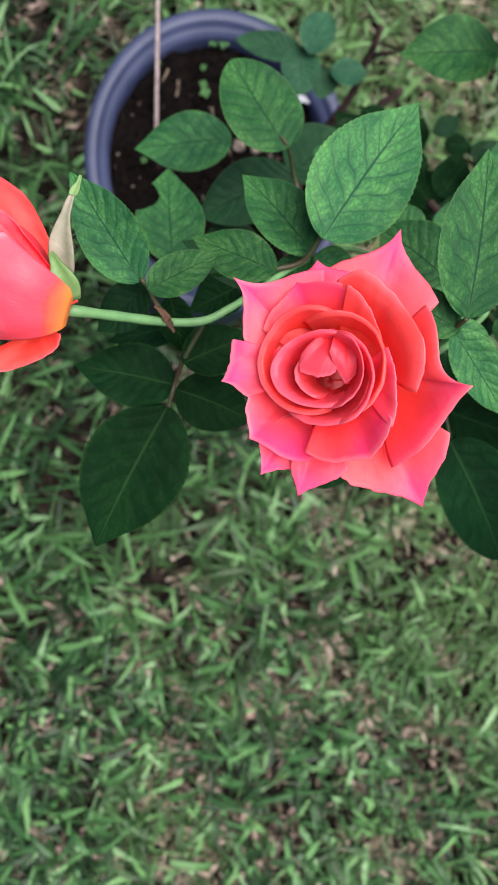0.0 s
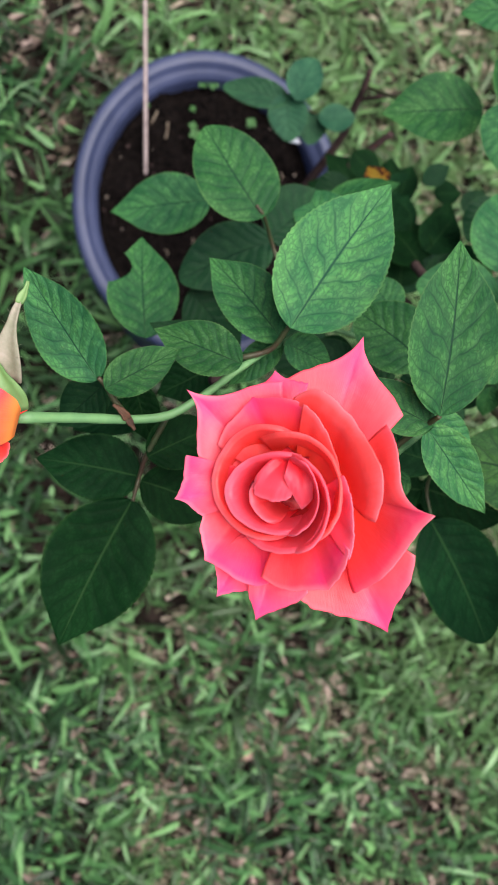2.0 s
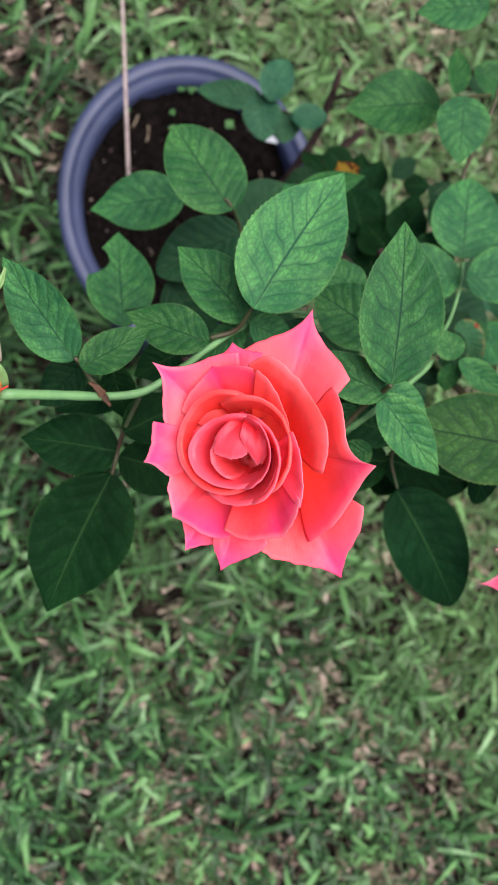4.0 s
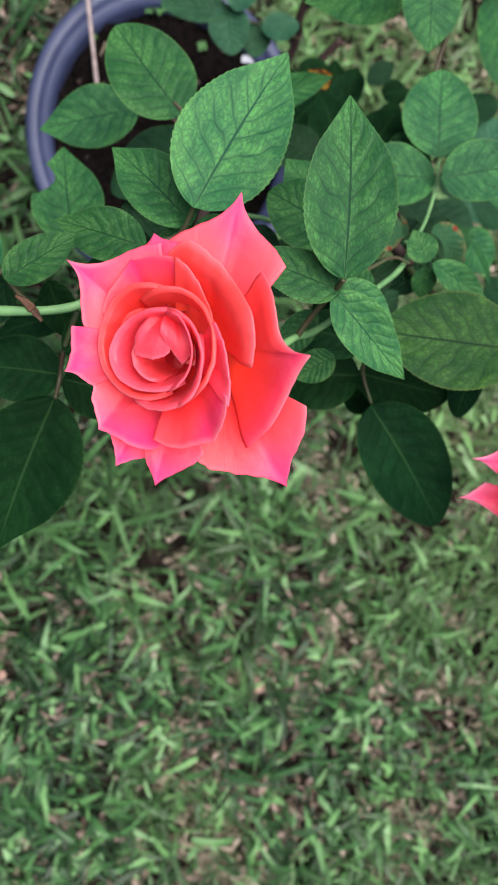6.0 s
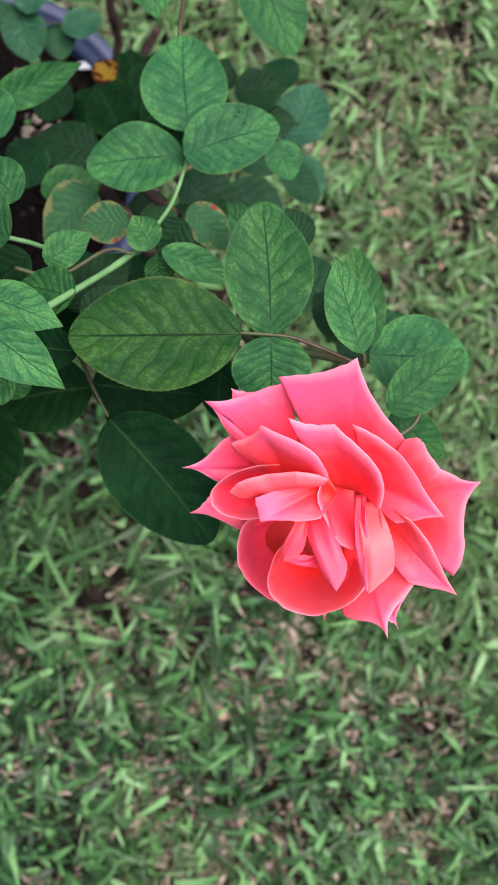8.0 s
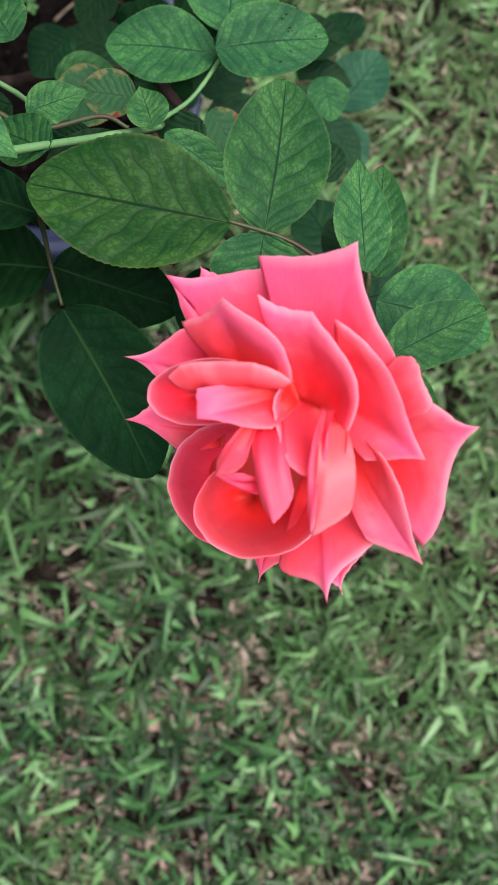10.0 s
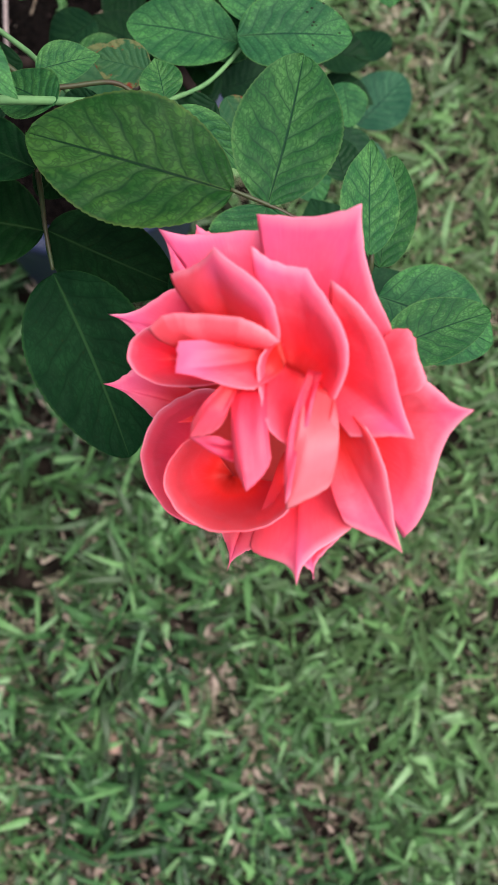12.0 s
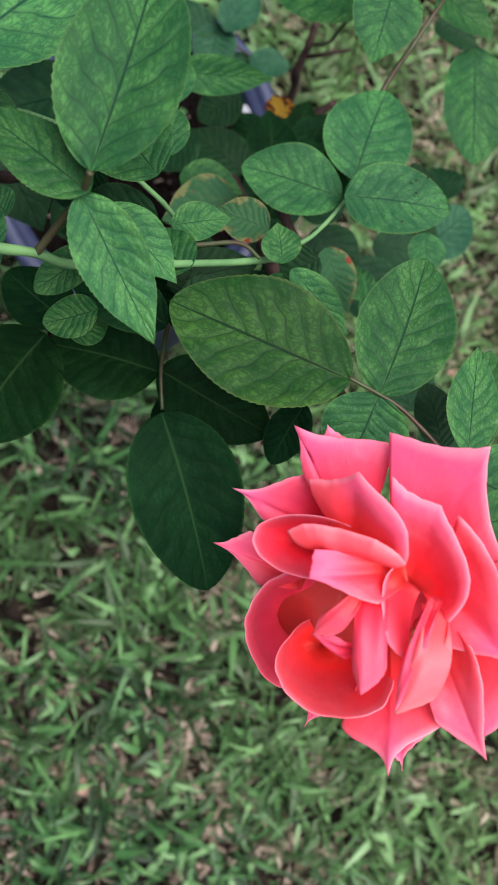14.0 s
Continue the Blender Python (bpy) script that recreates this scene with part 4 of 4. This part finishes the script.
petal(bloom_a, (-13.3, -7, -19), (-29.1, -10.1, -18), (-30.3, -28.7, -18), (-4.2, -36.3, -11), belly=4, rnd=0.1, cusp=0.08, roll=1.2)
petal(bloom_a, (2.2, -11.4, -5), (-8.8, -33.9, -9), (14.9, -36.2, 7), (21, -21.4, 16), belly=4, rnd=(0.07, 0.06), cusp=0.02, roll=1.0, claw=12.0)
petal(bloom_a, (10.8, -5.8, 5), (21, -24.8, 15), (22.5, -10.9, 17), (19.1, 4, 17), belly=3, rnd=0.05, roll=1.2)
wrapped(bloom_a, (-0.4, -1.5, 2.5), 19.4, 21.2, 118, -70, 0.65, depth=16, close=0.62, lip=3)
wrapped(bloom_a, (-3.0, -4.7, 2), 17.6, 19.2, 20, -140, 0.65, depth=14, close=0.6, lip=3)
wrapped(bloom_a, (-6.6, 1.0, -1), 20.4, 20.6, 62, 292, 0.65, depth=12, close=0.66, lip=3)
wrapped(bloom_a, (-3.1, -2.4, 4), 18.7, 14.7, 62, 300, 0.65, depth=17, close=0.5, lip=2.6)
wrapped(bloom_a, (-0.2, -6.2, 7), 14.2, 18.1, 88, -88, 0.65, depth=18, close=0.5, lip=2.6)
wrapped(bloom_a, (0.1, -3.6, 9), 10.6, 14.1, 86, -95, 0.65, depth=20, close=0.45, lip=2.0)
wrapped(bloom_a, (-1.1, -3.8, 4), 11.5, 10.3, 100, 262, 0.65, depth=20, close=0.5, lip=1.6)
petal(bloom_a, (3.6, 11.5, -2), (-9, 4.9, 0), (-11, -3.5, -2), (1.8, -4.1, 5), belly=-3, rnd=0.08, roll=1.5)
petal(bloom_a, (5.1, 10.1, 2), (-0.7, 3.7, 7), (5.6, -8.5, 3), (8.6, -1.2, 6), belly=-3, rnd=(0.02, 0.14), roll=1.5)
# back petals, the raised ones, the two bowls, then the loose heart
petal(bloom_b, (8.5, 5.2, -2), (-7.1, 55.1, 4), (22.9, 53.8, 20), (33.8, 15.1, 14), belly=4, cusp=0.06, rnd=-0.02, roll=1.5)
petal(bloom_b, (-12.8, 17.2, -12), (-28.9, 48, -14), (-26.5, 56, -12), (-18.1, 51.6, -11), belly=1, cusp=0.1, roll=0.5)
petal(bloom_b, (-14.6, 15.2, -10), (-32.4, 36.7, -14), (-38.5, 54.1, -10), (-3.7, 51.2, -3), belly=4, cusp=0.1, rnd=0.02, roll=1.5)
petal(bloom_b, (-21.7, 17.5, -23), (-44.4, 18.6, -26), (-57.2, 28.9, -25), (-32.5, 37.1, -17), belly=2, cusp=0.12, roll=1.5)
petal(bloom_b, (-24.5, -3.6, -38), (-41.4, -7.4, -40), (-61.7, 6.4, -42), (-47.7, 13, -38), belly=2, cusp=0.1, roll=1.5)
petal(bloom_b, (-9.1, -34.6, -36), (-6.3, -50.8, -36), (-17.1, -60.5, -42), (-19.2, -45.6, -40), belly=1, cusp=0.14, roll=1)
petal(bloom_b, (9.2, -37.6, -6), (5.1, -50.5, 7), (9.9, -55.4, 10), (18.2, -42.8, 6), belly=1, cusp=0.2, roll=0.6)
petal(bloom_b, (5.5, -16.8, -14), (24.8, -36.8, 5), (4.6, -56.8, 14), (-9.3, -47.5, -6), belly=4, rnd=0.04, cusp=0.22, roll=1.5)
petal(bloom_b, (23.4, 0.5, 4), (31.8, 18, 16), (39.5, 10.6, 18), (36.7, -0.5, 13), belly=2, rnd=0.22, roll=2.5)
petal(bloom_b, (22.5, -8.2, 2), (38.0, 5.0, 15), (55.1, -5.3, 20), (38.5, -44.2, 0), belly=4, rnd=0.05, cusp=0.16, roll=2.5)
petal(bloom_b, (12.5, -5.1, 4), (24.4, -10.5, 20), (35.3, -46.7, 16), (19.2, -38.5, 9), belly=3, rnd=(0.05, 0.02), cusp=0.06, roll=2.5, claw=10.0)
petal(bloom_b, (8.9, 8.1, 13), (13.4, 30.6, 26), (37.4, -13.6, 23), (20.5, -13.2, 14), belly=5, rnd=(0.08, 0), cusp=0.04, roll=3)
petal(bloom_b, (-17, 14, 6), (-33, 35.8, 9), (-19.1, 40.3, 25), (-0.8, 13.6, 25), belly=4, rnd=(-0.02, 0.15), cusp=0.06, roll=3.5)
petal(bloom_b, (4.7, 6.2, 14), (-8.9, 40, 27), (6.7, 33.2, 30), (14.2, -3.5, 26), belly=4, rnd=(-0.05, 0.15), cusp=0.03, roll=3.5)
wrapped(bloom_b, (-22.8, -20.1, -22), 22.5, 23.5, 80, 258, 0.1, depth=26, close=0.01, lip=2.5, bowl=True)
wrapped(bloom_b, (-15.0, -26.3, 6), 20.5, 15.7, 118, 352, 0.15, depth=38, close=0.01, lip=2.5, bowl=True)
wrapped(bloom_b, (-27.7, 13.1, 4), 20.9, 10.7, 30, 322, 0.5, depth=13, close=0.01, lip=2, bowl=True)
petal(bloom_b, (-17.2, 13.2, 14), (-38.6, 18.4, 17), (-22.8, 21.8, 23), (-0.9, 13.5, 26), belly=-2, rnd=0.1, roll=2.5)
petal(bloom_b, (0.2, 11.4, 22), (-8, 0.1, 26), (-30.4, 4.9, 23), (-29.4, 14, 22), belly=4, rnd=0.03, cusp=0.05, roll=2.5)
petal(bloom_b, (-9.1, 3.5, 18), (-3.3, -18.9, 27), (-10.1, -28.3, 27), (-13.2, -15.7, 23), belly=-4, rnd=0.06, roll=1.5, claw=10.0)
petal(bloom_b, (-13.5, 2.9, 23), (-15.8, -7, 23), (-26.4, -13.2, 20), (-21.5, -4.6, 22), belly=-2.5, rnd=0.1, roll=1, claw=3.0)
petal(bloom_b, (-10.9, -16.8, 15), (-15.7, -19, 15), (-26.4, -13.2, 16), (-17.5, -13.2, 19), belly=-1.5, rnd=0.04, roll=1)
petal(bloom_b, (9.1, 11.6, 10), (-2.9, 13.2, 24), (-6.8, -0.2, 24), (2.3, -16, 26), belly=8, rnd=0.12, roll=2.5)
petal(bloom_b, (10.0, 0.6, 24), (10.4, -14.2, 28), (1.0, -33.4, 26), (2.3, -14.6, 29), belly=-7, rnd=(0.22, 0.02), roll=2, claw=9.0, pale=True)
petal(bloom_b, (8.7, 4.9, 30), (6.5, -7.3, 32), (0.7, -32.2, 28), (3.2, -8.3, 31), belly=-2, rnd=0.04, roll=1.5, claw=4.0)
# the half-open bloom's outer petals
petal(bloom_c, (15.4, -9.2, -2), (-26.8, 9.3, 12), (-21.3, 47.9, 0), (-0.4, 30.1, -8), belly=4, rnd=0.08, roll=2)
petal(bloom_c, (14, -6.1, 8), (-13.3, -2.6, 26), (-16.1, 28.7, 24), (0.5, 16, 20), belly=3, rnd=0.06, roll=1.5)
petal(bloom_c, (-2.4, -19.7, -9), (9.7, -20.9, -7), (1.7, -30.7, -10), (-31.5, -32.2, -9), belly=1, rnd=0.1, roll=1)
petal(bloom_c, (15.7, -12.3, 3), (-20.2, -23.7, 4), (-26.4, -3.7, 20), (-6.1, 15.5, 22), belly=-9, rnd=0.1, roll=1, claw=14.0, pale=True)
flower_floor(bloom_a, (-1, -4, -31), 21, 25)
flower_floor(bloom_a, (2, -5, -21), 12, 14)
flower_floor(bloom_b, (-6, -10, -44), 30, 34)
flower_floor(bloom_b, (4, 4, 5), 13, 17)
# ---- petals end ----


def sepal(points, width, parent, out=(0, 0, 1), mat=SEPAL, name="sepal"):
    """A pointed, cupped sepal along a line, in metres."""
    line, verts, uvs, n, cols = spline(points, 14), [], [], 14, 5
    d0 = Vector(line[-1] - line[0]).normalized()
    side = d0.cross(Vector(out)).normalized()
    up = side.cross(d0)
    for i, p in enumerate(line):
        s = i / (n - 1)
        w = width * (0.45 + 0.55 * math.sin(math.pi * min(1, s * 1.4 + 0.15))) * (1 - s ** 2.2) + 0.0003
        for c in range(cols):
            u = 2 * c / (cols - 1) - 1
            verts.append(Vector(p) + side * w * u + up * w * 0.5 * u * u)
            uvs.append((u, s))
    ob = child(name, mesh_of(name, verts, grid_faces(n, cols), mat, uvs), parent)
    mod = ob.modifiers.new("thickness", "SOLIDIFY")
    mod.thickness = 0.0007


def calyx(parent, z, radius, lengths):
    """The green cup under a bloom, with its sepals bent outwards."""
    child("calyx", lathe("calyx", [(0.0, z - 0.0115), (radius * 0.4, z - 0.011), (radius * 0.75, z - 0.008), (radius, z - 0.003), (radius * 0.9, z + 0.002), (radius * 0.5, z + 0.004), (0.0, z + 0.004)], SEPAL, 24), parent)
    for i, long in enumerate(lengths):
        a = 2 * math.pi * i / len(lengths) + 0.4
        c, q = math.cos(a), math.sin(a)
        sepal([(radius * 0.7 * c, radius * 0.7 * q, z - 0.002), (0.5 * long * c, 0.5 * long * q, z - 0.004), (long * c, long * q, z - 0.014)], 0.0055, parent)


calyx(bloom_a, -0.034, 0.008, (0.022, 0.024, 0.020, 0.025, 0.022))
calyx(bloom_b, -0.047, 0.008, (0.022, 0.024, 0.020, 0.025, 0.022))


def cup_core(flower):
    """The closed heart of the half-open bloom: a deep cup of petals, its axis pointing away from the stem."""
    turn = pose(-0.0235, 0.004, -0.002, 0, -84, -11)
    for ring, count, rad, top in ((0, 3, 25, 0), (1, 4, 21, 4), (2, 3, 15, 6), (3, 3, 8, 8)):
        for i in range(count):
            a0 = 2 * math.pi * (i + 0.37 * ring) / count + 0.9
            half, n, rows = math.pi / count * 1.3, 25, 14
            verts, uvs = [], []
            for r in range(rows):
                v = r / (rows - 1)
                for k in range(n):
                    q = 2 * k / (n - 1) - 1
                    out = rad * (math.sin(min(1.0, v * 1.9) * math.pi / 2) ** 0.8 * (1 - 0.10 * v)) * (1 - 0.05 * q * q) + 1.5 * abs(q) ** 4 * v
                    z = -34 + (50 + top - 8 * q * q) * v
                    a = a0 + q * half * (0.55 + 0.45 * math.sin(min(1, 1.6 * v) * math.pi / 2))
                    verts.append(turn @ Vector((0.001 * out * math.cos(a), 0.001 * out * math.sin(a), 0.001 * z)))
                    uvs.append(((q + 1) / 2, v))
            petal_object(flower, verts, rows, n, uvs, [(0, 0.3)] * len(verts), PETAL)


cup_core(bloom_c)
sepal([(0.0165, -0.0090, 0.004), (0.0150, -0.002, 0.011), (0.0115, 0.0065, 0.0125), (0.0085, 0.012, 0.009)], 0.0056, bloom_c)
sepal([(0.0142, 0.0030, 0.005), (0.0138, 0.0115, 0.009), (0.0147, 0.0207, 0.011), (0.0170, 0.0311, 0.010), (0.0192, 0.0371, 0.008)], 0.0048, bloom_c, mat=SEPAL_PALE)
sepal([(0.0180, 0.0335, 0.0095), (0.0194, 0.0368, 0.009), (0.0205, 0.0395, 0.0085), (0.0212, 0.0425, 0.008)], 0.0013, bloom_c)
# stiff hairs along the pale sepal's edges
for x, y, dx, dy in ((0.0106, 0.0150, -0.0022, 0.0014), (0.0112, 0.0195, -0.0019, 0.0016), (0.0138, 0.0250, -0.0017, 0.0016), (0.0155, 0.0295, -0.0014, 0.0016),
                     (0.0174, 0.0120, 0.0026, 0.0004), (0.0176, 0.0165, 0.0021, 0.0006)):
    child("bristle", tube("bristle", [(x, y, 0.0115), (x + 0.5 * dx, y + 0.45 * dy, 0.0118), (x + dx, y + dy, 0.012)], 0.00016, 0.00004, SEPAL_PALE, 5, 6), bloom_c)

for a, b, c, wide in (((0.0200, 0.0620, 0.9940), (0.0180, 0.0648, 0.9960), (0.0150, 0.0680, 0.9972), 0.0015),
                      ((0.0200, 0.0625, 0.9930), (0.0216, 0.0595, 0.9920), (0.0232, 0.0570, 0.9910), 0.0011),
                      ((0.0185, 0.0645, 0.9955), (0.0162, 0.0664, 0.9970), (0.0135, 0.0682, 0.9985), 0.0011)):
    sepal([HOME @ Vector(a), HOME @ Vector(b), HOME @ Vector(c)], wide, bush, mat=BRACT, name="bract")

DRY = simple("dry_leaf_pink", (0.14, 0.08, 0.06), (0.38, 0.25, 0.20), 40, 0.85, 0.4, 0.001, 0.1)


def dry_leaf(x, y, size, turn):
    """A small crumpled dead leaf lying in the grass."""
    verts, rows, cols = [], 12, 7
    for r in range(rows):
        v = r / (rows - 1)
        w = size * 0.32 * math.sin(math.pi * min(0.98, v ** 0.8 + 0.03)) ** 0.8
        for c in range(cols):
            u = 2 * c / (cols - 1) - 1
            z = 0.35 * w * u * u + 0.10 * size * noise.noise((x * 40 + u * 2, y * 40 + v * 3, 2.0)) + 0.12 * size * math.sin(3 * v)
            verts.append((u * w, (v - 0.5) * size, z))
    ob = new("dry_leaf", mesh_of("dry_leaf", verts, grid_faces(rows, cols), DRY))
    ob.matrix_world = pose(x, y, 0.024, 8, -6, turn)
    mod = ob.modifiers.new("thickness", "SOLIDIFY")
    mod.thickness = 0.0005
    tagged(ob, "crumpled pinkish-brown dead leaf in the grass", "dead leaf", "dead leaves on the lawn")


fall = random.Random(8)
dry_leaf(0.198, -0.418, 0.030, 20)
dry_leaf(0.630, 0.275, 0.034, 70)
for i in range(18):
    dry_leaf(fall.uniform(-0.30, 0.80), fall.uniform(-0.75, 0.85), fall.uniform(0.010, 0.024), fall.uniform(0, 360))

# ---- litter on the soil ----
def sprout(x, y, size, turn):
    thing = new("seedling")
    thing.location = (x, y, SOIL_Z)
    tagged(thing, "tiny bright green weed seedling in the potting soil", "seedling", "seedlings in the pot")
    child("stem", tube("stem", [(0, 0, -0.006), (0, 0.001, 0.006), (0, 0, 0.012)], 0.0006, 0.0005, SPROUT, 6, 6), thing)
    for i in range(4):
        a, verts, n = turn + i * math.pi / 2, [], 7
        for r in range(n):
            s = r / (n - 1)
            w = 0.52 * size * math.sin(math.pi * min(0.97, s ** 0.8 + 0.04)) ** 0.7
            for u in (-1, 0, 1):
                verts.append((math.cos(a) * s * size - math.sin(a) * u * w, math.sin(a) * s * size + math.cos(a) * u * w, 0.012 + 0.002 * abs(u) + 0.002 * math.sin(3 * s)))
        child("leaf", mesh_of("leaf", verts, grid_faces(n, 3), SPROUT), thing)


for i, (x, y) in enumerate(((0.0388, 0.470), (0.106, 0.500), (0.119, 0.500), (0.094, 0.469), (0.094, 0.448), (0.096, 0.438), (0.022, 0.352), (0.150, 0.415), (0.165, 0.455), (0.142, 0.386))):
    sprout(x, y, 0.0042 + 0.0014 * (i % 3), i * 0.7)


def pebble(x, y, size, mat, label):
    rng = random.Random(x)
    bm = bmesh.new()
    bmesh.ops.create_icosphere(bm, subdivisions=2, radius=size)
    for v in bm.verts:
        v.co *= 1 + 0.25 * noise.noise(v.co * (1.3 / size) + Vector((x * 90, y * 90, 0)))
        v.co.z *= 0.6
    me = bpy.data.meshes.new("pebble")
    bm.to_mesh(me)
    bm.free()
    me.polygons.foreach_set("use_smooth", [True] * len(me.polygons))
    me.materials.append(mat)
    ob = new("pebble", me)
    ob.location, ob.rotation_euler = (x, y, SOIL_Z + 0.003), (0, 0, rng.uniform(0, 6))
    tagged(ob, label, "pebble", "pebbles on the soil")


rng = random.Random(21)
for i in range(110):
    a, r = rng.uniform(0, 6.283), POT_R * 0.80 * math.sqrt(rng.random())
    pebble(POT_X + r * math.cos(a), POT_Y + r * math.sin(a), rng.choice((0.0008, 0.0010, 0.0013, 0.0017, 0.0024)), GRIT if i % 4 == 0 else BARK, "small pale grit stone on the dark soil" if i % 4 == 0 else "small dark bark crumb on the soil")
for x, y, size in ((0.139, 0.379, 0.0085), (0.161, 0.377, 0.0075), (0.152, 0.392, 0.006)):
    pebble(x, y, size, GRIT, "pale beige pebble on the dark soil")


def dry_twig(a, b, r):
    ob = new("dry_twig", tube("dry_twig", [(*a, SOIL_Z + 0.004), ((a[0] + b[0]) / 2 + 0.002, (a[1] + b[1]) / 2, SOIL_Z + 0.009), (*b, SOIL_Z + 0.005)], r, r * 0.7, TWIG, 7, 8, 0.2))
    tagged(ob, "dry pale brown twig lying on the soil", "twig", "twigs on the soil")


dry_twig((0.118, 0.430), (0.143, 0.452), 0.0022)
dry_twig((0.052, 0.470), (0.041, 0.448), 0.0014)
dry_twig((0.064, 0.455), (0.058, 0.425), 0.0015)
for i in range(9):
    a, r, t = rng.uniform(0, 6.283), POT_R * 0.66 * math.sqrt(rng.random()), rng.uniform(0, 6.283)
    x, y, q = POT_X + r * math.cos(a), POT_Y + r * math.sin(a), rng.uniform(0.006, 0.014)
    dry_twig((x, y), (x + q * math.cos(t), y + q * math.sin(t)), 0.0011)

tag_bm = bmesh.new()
bmesh.ops.create_cube(tag_bm, size=1.0, matrix=Matrix.Diagonal((0.024, 0.008, 0.0012, 1)))
bmesh.ops.bevel(tag_bm, geom=tag_bm.edges[:], offset=0.0004, segments=2, affect="EDGES")
tag_me = bpy.data.meshes.new("plant_tag")
tag_bm.to_mesh(tag_me)
tag_bm.free()
tag_me.materials.append(simple("tag_white", (0.42, 0.43, 0.47), (0.55, 0.56, 0.60), 30, 0.4, 0.1, 0.0003))
plant_tag = new("plant_tag", tag_me)
plant_tag.matrix_world = pose(0.222, 0.436, SOIL_Z + 0.016, 20, -24, -18)
tagged(plant_tag, "white plastic plant tag stuck at the pot's edge", "plant tag")
# ---- blooms end ----
